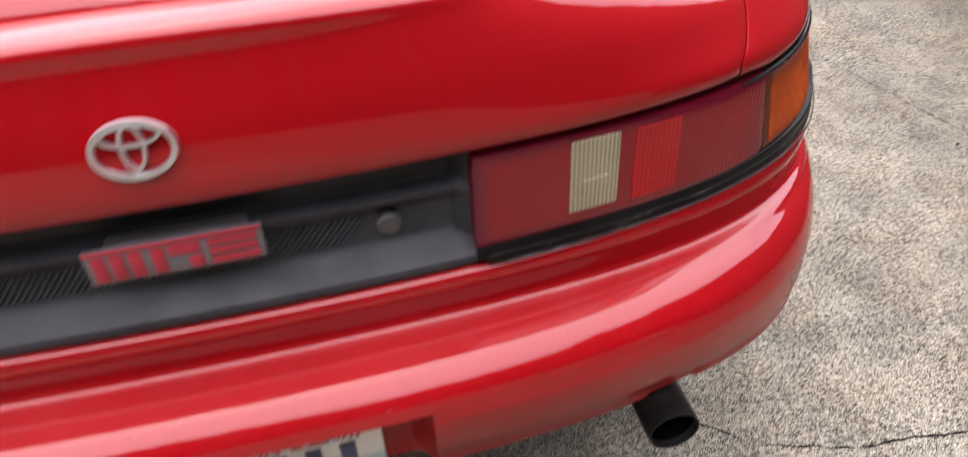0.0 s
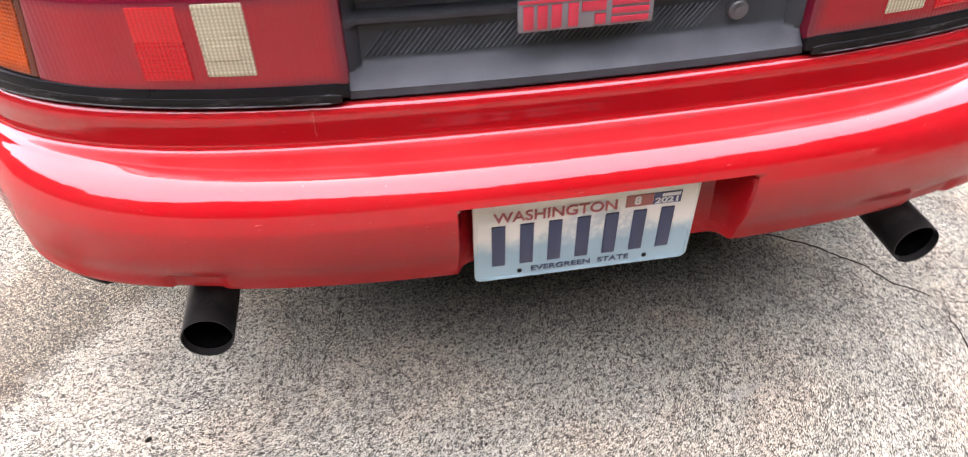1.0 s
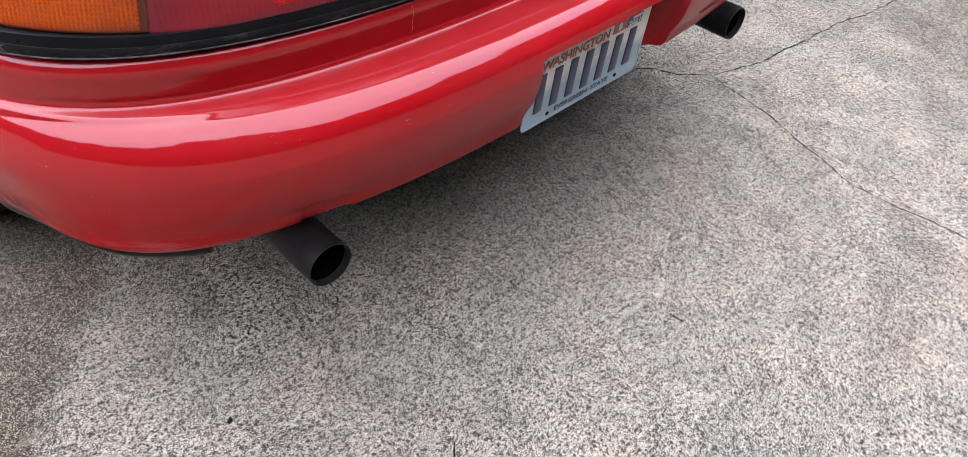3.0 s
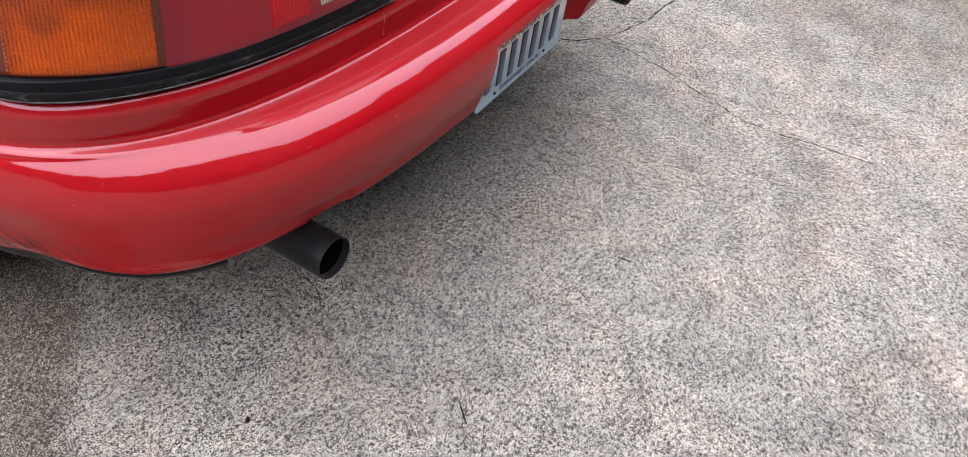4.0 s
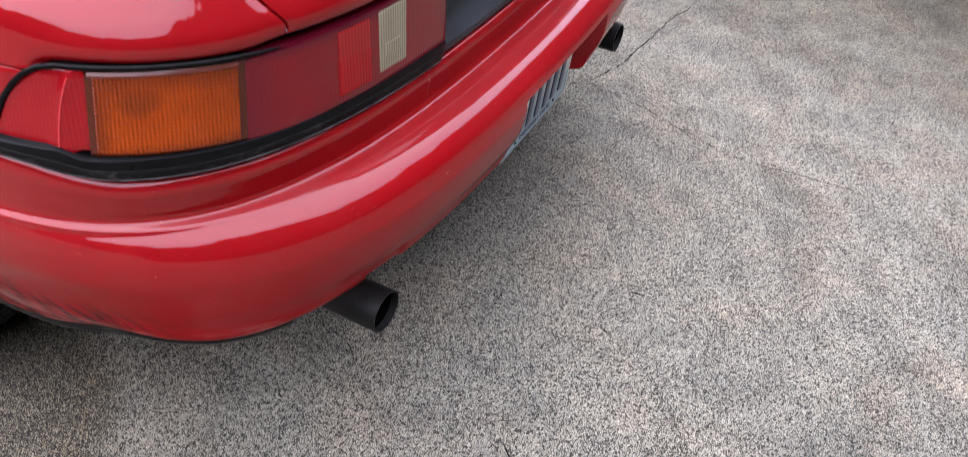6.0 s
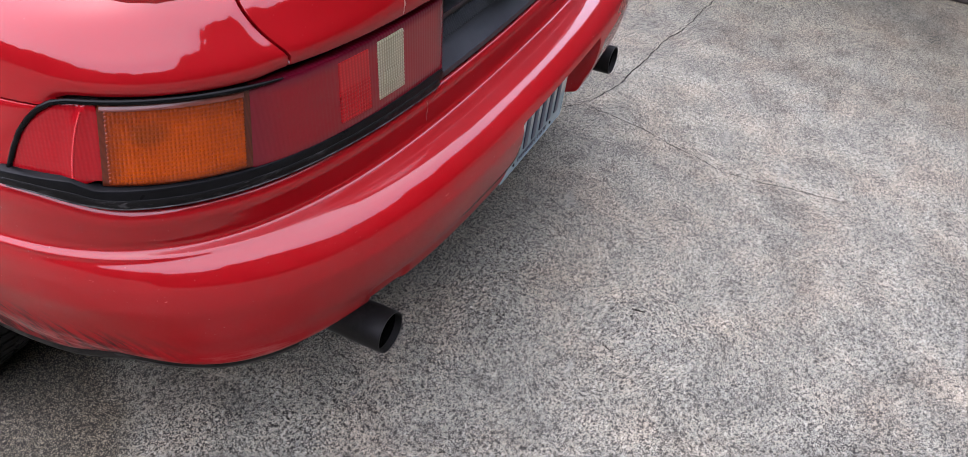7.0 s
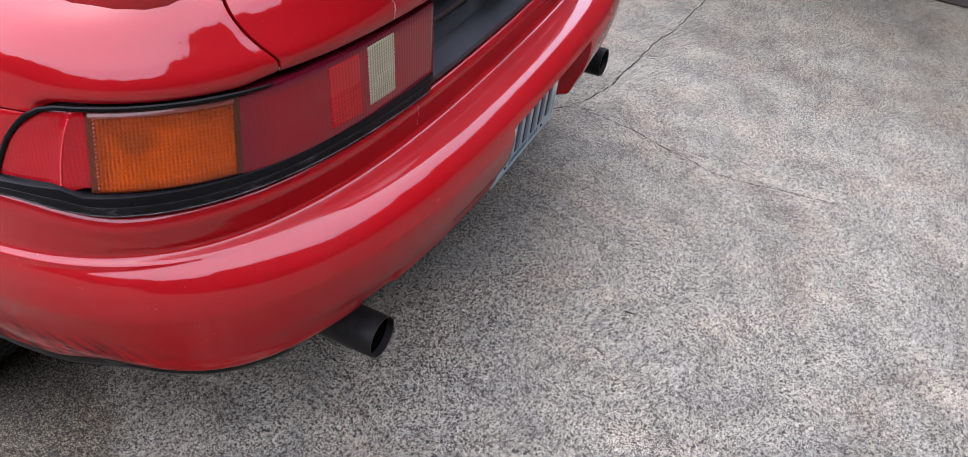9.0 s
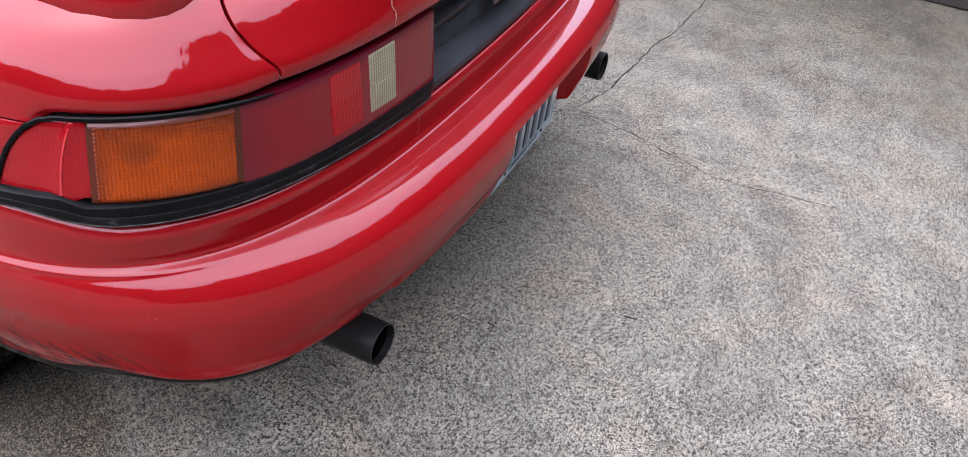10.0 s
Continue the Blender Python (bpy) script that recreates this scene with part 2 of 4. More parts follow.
LENS_SIDE = lens("side_red_lens", (0.20, 0.0012, 0.004), (0.31, 0.0025, 0.007), 0.005, 0.005, 0.06, 0.3, 1.2)
LENS_CAP = lens("lens_top_edge", (0.10, 0.03, 0.02), (0.14, 0.04, 0.03), 0.02, 0.0, 0.14)
STUD = plain("bright_red_stud", (0.50, 0.008, 0.010), 0.4)
SEAL = plastic("glossy_rubber", (0.0025, 0.0025, 0.0025), (0.005, 0.005, 0.005), 0.26, 0.1, 60.0)
DRIP = plain("dried_drip", (0.34, 0.13, 0.11), 0.6)
DUST_EDGE = plain("dusty_edge", (0.075, 0.068, 0.066), 0.8, spread=0.95, scale=45.0, Specular_IOR_Level=0.1)
CHROME = plain("chrome", (0.90, 0.90, 0.91), 0.36, 1.0)
STEEL = plain("dull_steel", (0.12, 0.12, 0.125), 0.5, 0.8)
BADGE_RED = plain("badge_red", (0.34, 0.012, 0.03), 0.4)
BADGE_GREY = plain("badge_grey", (0.13, 0.125, 0.13), 0.4, 0.2)
WHITE = plain("plate_white", (0.52, 0.515, 0.50), 0.35, Coat_Weight=0.3)
NAVY = plain("plate_navy", (0.018, 0.025, 0.06), 0.4)
PLATE_RED = plain("plate_red", (0.28, 0.034, 0.034), 0.4)
STICKER = plain("sticker_red", (0.27, 0.066, 0.053), 0.4)
STICKER_BLUE = plain("sticker_navy", (0.03, 0.03, 0.09), 0.4)
TYRE = plastic("tyre_rubber", (0.012, 0.012, 0.012), (0.03, 0.029, 0.028), 0.75, 0.6, 120.0)
ALLOY = plain("alloy", (0.45, 0.45, 0.46), 0.35, 1.0)
BARK = plain("twig_bark", (0.008, 0.0065, 0.005), 0.9, Specular_IOR_Level=0.1)


def plate_face():
    """White plate that turns pale blue towards its foot, behind a washed-out mountain."""
    n = Nodes("plate_face")
    sep = n.add("SeparateXYZ", Vector=n.co)
    x, z = sep.outputs["X"], sep.outputs["Z"]
    ridge = n.math("MULTIPLY", n.noise(26.0, 5, 0.6), 0.045)
    peak = n.math("SUBTRACT", 0.062, n.math("MULTIPLY", n.math("ABSOLUTE", n.math("SUBTRACT", x, 0.015)), 0.55))
    hill = n.ramp(n.math("SUBTRACT", n.math("ADD", n.math("SUBTRACT", peak, 0.03), ridge), z), (0.0, 0.0), (0.012, 1.0))
    foot = n.ramp(n.math("ADD", n.math("MULTIPLY", z, 9.0), n.math("MULTIPLY", n.noise(30.0, 4), 0.4)), (0.0, 1.0), (0.22, 0.0))
    snow = n.ramp(n.noise(70.0, 4, 0.7), (0.45, 0.0), (0.6, 1.0))
    rock = n.mix(snow, (0.26, 0.29, 0.31), (0.47, 0.455, 0.415))
    col = n.mix(n.math("MULTIPLY", hill, 0.7), (0.52, 0.485, 0.42), rock)
    col = n.mix(foot, col, (0.19, 0.275, 0.305))
    return n.done(Base_Color=col, Roughness=0.3, Coat_Weight=0.3)


def concrete():
    """Old driveway concrete: fine pale stones worn bare, thin dark gaps and pits between them, broad uneven tones."""
    n = Nodes("weathered_concrete")
    sep = n.add("SeparateXYZ", Vector=n.co)
    x, y = sep.outputs["X"], sep.outputs["Y"]
    # the darker brown patch beside the rear wheel: sharp towards the driveway, fading ahead
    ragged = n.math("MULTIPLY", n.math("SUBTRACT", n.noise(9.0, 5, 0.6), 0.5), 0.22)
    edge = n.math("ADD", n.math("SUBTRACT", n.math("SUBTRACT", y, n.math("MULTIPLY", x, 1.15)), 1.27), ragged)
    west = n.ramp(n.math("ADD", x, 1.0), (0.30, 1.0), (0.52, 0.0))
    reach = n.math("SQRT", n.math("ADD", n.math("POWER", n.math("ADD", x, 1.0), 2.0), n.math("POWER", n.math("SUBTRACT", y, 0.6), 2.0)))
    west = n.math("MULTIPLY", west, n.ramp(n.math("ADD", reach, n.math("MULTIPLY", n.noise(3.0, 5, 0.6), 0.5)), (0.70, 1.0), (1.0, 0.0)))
    brown_patch = n.math("MULTIPLY", n.ramp(edge, (0.0, 0.0), (0.09, 1.0), (0.33, 0.85), (0.60, 0.35)), west)
    # uneven stones, two sizes
    shake = n.add("VectorMath", i0=n.add("TexNoise", Vector=n.co, Scale=240.0, Detail=2.0).outputs["Color"], i1=(0.0048, 0.0048, 0.0048))
    shake.operation = "MULTIPLY"
    co = n.add("VectorMath", i0=n.co, i1=shake.outputs[0]).outputs[0]
    stone = n.add("SeparateColor", Color=n.cells(265.0, co))
    sand = n.add("SeparateColor", Color=n.cells(520.0, co))
    grit = n.ramp(stone.outputs["Red"], (0.0, 0.265), (0.2, 0.30), (0.75, 0.33), (1.0, 0.36))
    grit = n.mix(1.0, grit, n.ramp(sand.outputs["Red"], (0.0, 0.76), (0.4, 0.98), (1.0, 1.06)), "MULTIPLY")
    tint = n.mix(stone.outputs["Green"], (1.0, 0.930, 0.735), (0.97, 0.960, 0.80))
    col = n.mix(1.0, grit, tint, "MULTIPLY")
    # where the surface has worn more: clumps of a few stones, and whole areas
    clump = n.noise(70.0, 4, 0.62)
    area = n.noise(7.0, 5, 0.62)
    wear = n.math("ADD", n.math("MULTIPLY", n.math("SUBTRACT", clump, 0.5), 0.55), n.math("MULTIPLY", n.math("SUBTRACT", area, 0.5), 0.35))
    wear = n.math("ADD", wear, n.math("MULTIPLY", brown_patch, 0.16))
    # thin gaps that come and go
    wide = n.ramp(n.math("ADD", wear, n.noise(150.0, 2, 0.5)), (0.30, 0.03), (0.45, 0.11), (0.58, 0.175), (0.80, 0.28))
    gap = n.math("SUBTRACT", 1.0, n.ramp(n.math("DIVIDE", n.cells(265.0, co, "DISTANCE_TO_EDGE", "Distance"), wide), (0.40, 0.0), (1.0, 1.0)))
    # pits where a stone is gone
    lost = n.math("SUBTRACT", stone.outputs["Blue"], n.math("MULTIPLY", wear, 0.42))
    pits = n.math("MULTIPLY", n.ramp(lost, (0.13, 1.0), (0.16, 0.0)), n.ramp(n.cells(265.0, co, out="Distance"), (0.26, 1.0), (0.46, 0.0)))
    small = n.ramp(n.math("SUBTRACT", sand.outputs["Blue"], n.math("MULTIPLY", wear, 0.30)), (0.09, 1.0), (0.11, 0.0))
    hole = n.add("SeparateColor", Color=n.cells(150.0, co))
    deep = n.math("MULTIPLY", n.ramp(n.math("SUBTRACT", hole.outputs["Green"], n.math("MULTIPLY", wear, 0.35)), (0.14, 1.0), (0.16, 0.0)), n.ramp(n.cells(150.0, co, out="Distance"), (0.34, 1.0), (0.46, 0.0)))
    small = n.math("MAXIMUM", small, deep)
    dark = n.math("MAXIMUM", n.math("MAXIMUM", n.math("MULTIPLY", gap, 0.96), n.math("MULTIPLY", pits, 0.98)), n.math("MULTIPLY", small, 0.92))
    col = n.mix(dark, col, (0.009, 0.0082, 0.0072))
    # fine crackle
    seams = n.ramp(n.cells(48.0, co, "DISTANCE_TO_EDGE", "Distance"), (0.0, 1.0), (0.05, 0.0))
    where = n.math("MAXIMUM", n.ramp(n.noise(14.0, 3), (0.50, 0.0), (0.64, 0.85)), n.math("MULTIPLY", brown_patch, 0.9))
    col = n.mix(n.math("MULTIPLY", n.math("MULTIPLY", seams, where), 0.8), col, (0.018, 0.016, 0.014))
    gravel = n.ramp(n.add("SeparateColor", Color=n.cells(120.0, co)).outputs["Red"], (0.0, 0.88), (0.3, 0.99), (1.0, 1.07))
    speck = n.ramp(n.noise(105.0, 3, 0.6), (0.36, 0.80), (0.5, 1.0), (0.64, 1.13))
    gravel = n.mix(1.0, gravel, speck, "MULTIPLY")
    col = n.mix(1.0, col, gravel, "MULTIPLY")
    patch = n.ramp(n.noise(1.6, 6, 0.62), (0.30, (0.72, 0.715, 0.71)), (0.5, (0.99, 0.98, 0.965)), (0.70, (1.16, 1.13, 1.09)))
    col = n.mix(1.0, col, patch, "MULTIPLY")
    worn = n.ramp(n.noise(8.0, 5, 0.6), (0.32, (0.85, 0.835, 0.82)), (0.62, (1.11, 1.10, 1.085)))
    col = n.mix(1.0, col, worn, "MULTIPLY")
    # faint rusty, bluish and plain areas
    warm = n.ramp(n.noise(4.2, 5, 0.65), (0.36, (0.975, 0.99, 1.01)), (0.48, (1.0, 1.0, 1.0)), (0.64, (1.06, 0.985, 0.945)))
    col = n.mix(1.0, col, warm, "MULTIPLY")
    # shade towards the east, put into the ground's colour
    east_shade = n.ramp(n.math("ADD", n.math("SUBTRACT", n.math("SUBTRACT", x, n.math("MULTIPLY", y, 0.5)), 1.6), n.noise(2.0, 4, 0.6)), (0.25, (1.0, 1.0, 1.0)), (1.05, (0.68, 0.66, 0.62)))
    col = n.mix(1.0, col, east_shade, "MULTIPLY")
    # smooth grey repairs, thin and old
    smear = n.ramp(n.noise(5.0, 4, 0.5, n.scaled(1.0, 2.6, 1.0), 0.6), (0.67, 0.0), (0.70, 1.0))
    col = n.mix(n.math("MULTIPLY", smear, 0.32), col, (0.21, 0.20, 0.175))
    col = n.mix(n.math("MULTIPLY", brown_patch, 0.95), col, n.mix(1.0, col, (0.74, 0.67, 0.58), "MULTIPLY"))
    high = n.math("SUBTRACT", n.math("MULTIPLY", n.noise(160.0, 4, 0.7), 0.7), dark)
    return n.done(Base_Color=col, Roughness=0.88, Specular_IOR_Level=0.3, Normal=n.bump(high, 0.6, 0.002))


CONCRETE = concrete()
PLATE_FACE = plate_face()
CRACK = plain("crack_dirt", (0.007, 0.006, 0.005), 0.95, Specular_IOR_Level=0.1)
HEDGE = plastic("far_foliage", (0.012, 0.018, 0.008), (0.04, 0.055, 0.025), 0.8, 0.0, 5.0)
WALLMAT = plastic("dark_boards", (0.030, 0.026, 0.023), (0.060, 0.052, 0.045), 0.7, 0.2, 40.0)


# ---- mesh helpers ----
def mesh_ob(name, verts, faces, mat, parent=None, label="", smooth=35.0):
    me = bpy.data.meshes.new(name)
    me.from_pydata([tuple(map(float, v)) for v in verts], [], [tuple(map(int, f)) for f in faces])
    me.materials.append(mat)
    if smooth:
        me.shade_smooth()
        me.set_sharp_from_angle(angle=radians(smooth))
    me.update()
    ob = new(name, me)
    if parent:
        ob.parent = parent
    if label:
        tagged(ob, label)
    return ob


def part(name, bm, mat, parent, label="", smooth=35.0):
    me = bpy.data.meshes.new(name)
    bmesh.ops.recalc_face_normals(bm, faces=bm.faces)
    bm.to_mesh(me)
    bm.free()
    me.materials.append(mat)
    if smooth:
        me.shade_smooth()
        me.set_sharp_from_angle(angle=radians(smooth))
    ob = new(name, me)
    ob.parent = parent
    if label:
        tagged(ob, label)
    return ob


def glide(table, rows):
    """A table of key rows, led smoothly through all of them (Catmull-Rom by chord length of the first two columns)."""
    t = np.array(table, float)
    step = np.hypot(np.diff(t[:, 0]), np.diff(t[:, 1])) ** 0.5 + 1e-6
    k = np.concatenate([[0], np.cumsum(step)])
    slope = np.empty_like(t)
    slope[1:-1] = (t[2:] - t[:-2]) / (k[2:] - k[:-2])[:, None]
    slope[0], slope[-1] = (t[1] - t[0]) / step[0], (t[-1] - t[-2]) / step[-1]
    q = np.linspace(0, k[-1], rows)
    i = np.clip(np.searchsorted(k, q, side="right") - 1, 0, len(k) - 2)
    h = (k[i + 1] - k[i])[:, None]
    s = ((q - k[i]) / (k[i + 1] - k[i]))[:, None]
    return ((2 * s**3 - 3 * s**2 + 1) * t[i] + (s**3 - 2 * s**2 + s) * h * slope[i] + (-2 * s**3 + 3 * s**2) * t[i + 1] + (s**3 - s**2) * h * slope[i + 1])


BEND, SIDE_END = 0.85, 1.25


def plan(level, a):
    """A place on the body at a level (z, y0, bow, W, D, n, rise) and at a across it: 0 in the middle, 1 where the corner
    begins, 1.8 where the side runs straight ahead, 2 at SIDE_END. Minus: the car's left."""
    z, y0, bow, w, d, n, rise = level
    side, b = (-1 if a < 0 else 1), abs(a)
    if b <= 1:
        f = b * BEND
        g = (1 - f**n) ** (1 / n)
    else:
        g = (1 - BEND**n) ** (1 / n) * math.cos(min((b - 1) / 0.8, 1) * math.pi / 2)
        f = max(0.0, 1 - g**n) ** (1 / n)
    x = w * f
    y = y0 + bow * x * x + d * (1 - g)
    if b > 1.8:
        y += (SIDE_END - y) * (b - 1.8) / 0.2
    return np.array([side * x, y, z + rise * (x / 0.82) ** 2])


def step(a, b, x):
    t = min(max((x - a) / (b - a), 0.0), 1.0)
    return t * t * (3 - 2 * t)


def grid(points):
    """Vertices and faces of a grid of points, rows by columns."""
    r, c = len(points), len(points[0])
    faces = [(i * c + j, i * c + j + 1, (i + 1) * c + j + 1, (i + 1) * c + j) for i in range(r - 1) for j in range(c - 1)]
    return [p for row in points for p in row], faces


def slab(points, depth, bevel=0.0, out=0.0):
    """A panel with thickness and rounded edges over a grid of points (rows by columns), its outside where the
    grid's normals point."""
    p = np.array(points, float)
    du, dv = np.gradient(p, axis=1), np.gradient(p, axis=0)
    nrm = np.cross(du, dv)
    nrm /= np.linalg.norm(nrm, axis=-1, keepdims=True) + 1e-12
    p = p + nrm * out
    r, c, _ = p.shape
    verts = list((p).reshape(-1, 3))
    _, faces = grid(p)
    ring = [(0, j) for j in range(c)] + [(i, c - 1) for i in range(1, r)] + [(r - 1, j) for j in range(c - 2, -1, -1)] + [(i, 0) for i in range(r - 2, 0, -1)]
    last = [i * c + j for i, j in ring]
    middle = []
    for i, j in ring:
        ii, jj = min(max(i, 1), r - 2), min(max(j, 1), c - 2)
        away = p[i, j] - p[ii, jj]
        away /= np.linalg.norm(away) + 1e-12
        middle.append(away)
    steps = ([(0.7 * bevel, 0.3 * bevel), (bevel, bevel)] if bevel else []) + [(bevel, depth)]
    for across, down in steps:
        start = len(verts)
        verts += [p[i, j] + away * across - nrm[i, j] * down for (i, j), away in zip(ring, middle)]
        now = list(range(start, start + len(ring)))
        m = len(ring)
        faces += [(last[k], now[k], now[(k + 1) % m], last[(k + 1) % m]) for k in range(m)]
        last = now
    faces = [tuple(reversed(f)) for f in faces]
    return verts, faces


def panel(name, points, mat, parent, depth=0.012, bevel=0.0015, out=0.0, label="", smooth=40.0):
    verts, faces = slab(points, depth, bevel, out)
    ob = mesh_ob(name, verts, faces, mat, parent, label, 0)
    bm = bmesh.new()
    bm.from_mesh(ob.data)
    bmesh.ops.recalc_face_normals(bm, faces=bm.faces)
    bm.to_mesh(ob.data)
    bm.free()
    ob.data.shade_smooth()
    ob.data.set_sharp_from_angle(angle=radians(smooth))
    return ob


def tube(bm, path, radius, sides=12, closed_ends=True):
    """A round bar through the points of a path; radius may be a list."""
    path = [Vector(p) for p in path]
    rings = []
    for i, p in enumerate(path):
        d = (path[min(i + 1, len(path) - 1)] - path[max(i - 1, 0)]).normalized()
        q = d.to_track_quat("Z", "Y")
        rad = radius[i] if isinstance(radius, (list, tuple)) else radius
        rings.append([bm.verts.new(p + q @ Vector((rad * math.cos(k * 2 * math.pi / sides), rad * math.sin(k * 2 * math.pi / sides), 0))) for k in range(sides)])
    for r, s in zip(rings, rings[1:]):
        for k in range(sides):
            bm.faces.new((r[k], r[(k + 1) % sides], s[(k + 1) % sides], s[k]))
    if closed_ends:
        bm.faces.new(rings[0][::-1])
        bm.faces.new(rings[-1])
    return bm


def block(bm, x0, x1, y0, y1, z0, z1, bevel=0.0):
    made = bmesh.ops.create_cube(bm, size=1.0, matrix=Matrix.Translation(((x0 + x1) / 2, (y0 + y1) / 2, (z0 + z1) / 2)) @ Matrix.Diagonal((x1 - x0, y1 - y0, z1 - z0, 1)))
    if bevel:
        edges = {e for v in made["verts"] for e in v.link_edges}
        bmesh.ops.bevel(bm, geom=list(edges), offset=bevel, segments=2, affect="EDGES", profile=0.5)
    return bm


# ---- ground ----
def ground():
    bm = bmesh.new()
    bmesh.ops.create_grid(bm, x_segments=60, y_segments=60, size=120.0)
    me = bpy.data.meshes.new("ground")
    bm.to_mesh(me)
    bm.free()
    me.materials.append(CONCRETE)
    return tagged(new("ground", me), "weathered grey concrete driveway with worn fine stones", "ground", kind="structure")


GROUND = ground()


# how high the added band round the place stands, set to shape sky light and reflections: bearing from north through
# east, degrees over the horizon
SKYLINE = ((-180, 42), (-170, 46), (-160, 49), (-148, 49), (-140, 45), (-132, 37), (-118, 28), (-90, 23), (-60, 23), (-30, 21), (0, 22), (45, 23), (84, 22), (104, 40), (122, 46), (144, 46), (162, 43), (180, 42))


def far_trees():
    """Unseen dark trees, added to block low sky: a far uneven band with pointed tops."""
    rnd = random.Random(7)
    count, radius = 420, 18.0
    verts, faces = [], []
    for k in range(count):
        t = 2 * math.pi * k / count
        r = radius + rnd.uniform(-1.0, 1.0)
        bearing = (270 - math.degrees(t)) % 360 - 180
        rise = float(np.interp(bearing, [p[0] for p in SKYLINE], [p[1] for p in SKYLINE]))
        rise += 4.0 * noise.noise((math.cos(t) * 5.0, math.sin(t) * 5.0, 3.0)) + 2.0 * noise.noise((math.cos(t) * 16.0, math.sin(t) * 16.0, 8.0)) + rnd.uniform(-1.2, 0.8)
        top = r * math.tan(radians(rise))
        for z in (0.0, top * 0.5, top):
            verts.append((r * math.cos(t), r * math.sin(t), z))
    for k in range(count):
        a, b = 3 * k, 3 * ((k + 1) % count)
        for i in (0, 1):
            faces.append((a + i, b + i, b + i + 1, a + i + 1))
    ob = mesh_ob("backdrop", verts, faces, HEDGE, None, "", 0)
    return tagged(ob, "unseen far band of dark trees, added to block low sky", "trees", kind="structure")


def crack(points, width, seed):
    """A crack in the concrete: a thin dirt-filled line that wanders between a few bends."""
    rnd = random.Random(seed)
    line = []
    for (x0, y0), (x1, y1) in zip(points, points[1:]):
        n = max(3, int(math.hypot(x1 - x0, y1 - y0) / 0.012))
        for k in range(n):
            line.append((x0 + (x1 - x0) * k / n, y0 + (y1 - y0) * k / n))
    line.append(points[-1])
    off, verts, faces = 0.0, [], []
    for i, (x, y) in enumerate(line):
        a, b = line[max(i - 1, 0)], line[min(i + 1, len(line) - 1)]
        d = math.hypot(b[0] - a[0], b[1] - a[1])
        nx, ny = -(b[1] - a[1]) / d, (b[0] - a[0]) / d
        off = 0.82 * off + rnd.uniform(-0.0035, 0.0035)
        w = width * rnd.uniform(0.35, 1.2) * min(1.0, 0.25 + 0.15 * min(i, len(line) - 1 - i))
        cx, cy = x + nx * off, y + ny * off
        verts += [(cx - nx * w, cy - ny * w, 0.0006), (cx, cy, 0.0004), (cx + nx * w, cy + ny * w, 0.0006)]
        if i:
            p = 3 * i
            faces += [(p - 3, p, p + 1, p - 2), (p - 2, p + 1, p + 2, p - 1)]
    ob = mesh_ob("crack", verts, faces, CRACK, GROUND, "", 0)
    return ob


def twig(x, y, length, turn, thick=0.0016):
    bm = bmesh.new()
    bend = length * 0.02
    tube(bm, [(-length / 2, 0, thick), (-length / 6, bend, thick * 1.6), (length / 5, bend * 0.4, thick * 1.3), (length / 2, -bend * 0.5, thick)], [thick * 0.5, thick, thick * 0.9, thick * 0.4], 6)
    ob = part("twig", bm, BARK, None, "thin dark dry twig lying on the concrete")
    ob.matrix_basis = pose(x, y, 0.0002, 0, 0, turn)
    return tagged(ob, category="twig", group="twigs on the driveway")


def crumb(x, y, size, seed):
    rnd = random.Random(seed)
    bm = bmesh.new()
    bmesh.ops.create_icosphere(bm, subdivisions=1, radius=1.0)
    for v in bm.verts:
        v.co *= rnd.uniform(0.6, 1.1)
        v.co = Vector((v.co.x * size, v.co.y * size * 0.6, (v.co.z * 0.5 + 0.4) * size))
    ob = part("dirt_crumb", bm, BARK, None, "small dark crumb of dirt on the concrete", 0)
    ob.matrix_basis = pose(x, y, 0, 0, 0, rnd.uniform(0, 180))
    return tagged(ob, category="dirt", group="crumbs on the driveway")


far_trees()


def shade_wall():
    """A plain dark board wall, unseen, added to shade the ground on the east."""
    bm = bmesh.new()
    block(bm, -2.4, 2.4, -0.06, 0.06, 0.0, 1.5, 0.01)
    me = bpy.data.meshes.new("shade_wall_east")
    bm.to_mesh(me)
    bm.free()
    me.materials.append(WALLMAT)
    ob = new("shade_wall_east", me)
    ob.matrix_basis = pose(2.46, 0.6, 0, 0, 0, 85)
    return tagged(ob, "unseen plain dark board wall, added to shade the driveway", "wall", kind="structure")


shade_wall()


crack([(0.40, 0.56), (0.518, 0.385), (0.603, 0.316), (0.674, 0.249), (0.70, 0.190), (0.768, 0.128)], 0.0027, 1)
crack([(0.768, 0.128), (0.86, 0.095), (0.97, 0.073), (1.08, 0.060), (1.155, 0.049), (1.352, 0.032), (1.583, -0.008), (1.9, -0.03)], 0.0024, 2)
crack([(0.768, 0.124), (0.725, -0.03), (0.716, -0.075), (0.662, -0.21), (0.622, -0.345), (0.639, -0.49), (0.656, -0.67)], 0.0019, 3)
crack([(-0.36, 0.40), (-0.39, 0.273), (-0.425, 0.175), (-0.495, 0.08), (-0.512, 0.03)], 0.0008, 4)
crack([(1.66, 1.46), (1.736, 1.12), (1.78, 0.95), (1.82, 0.82)], 0.002, 5)
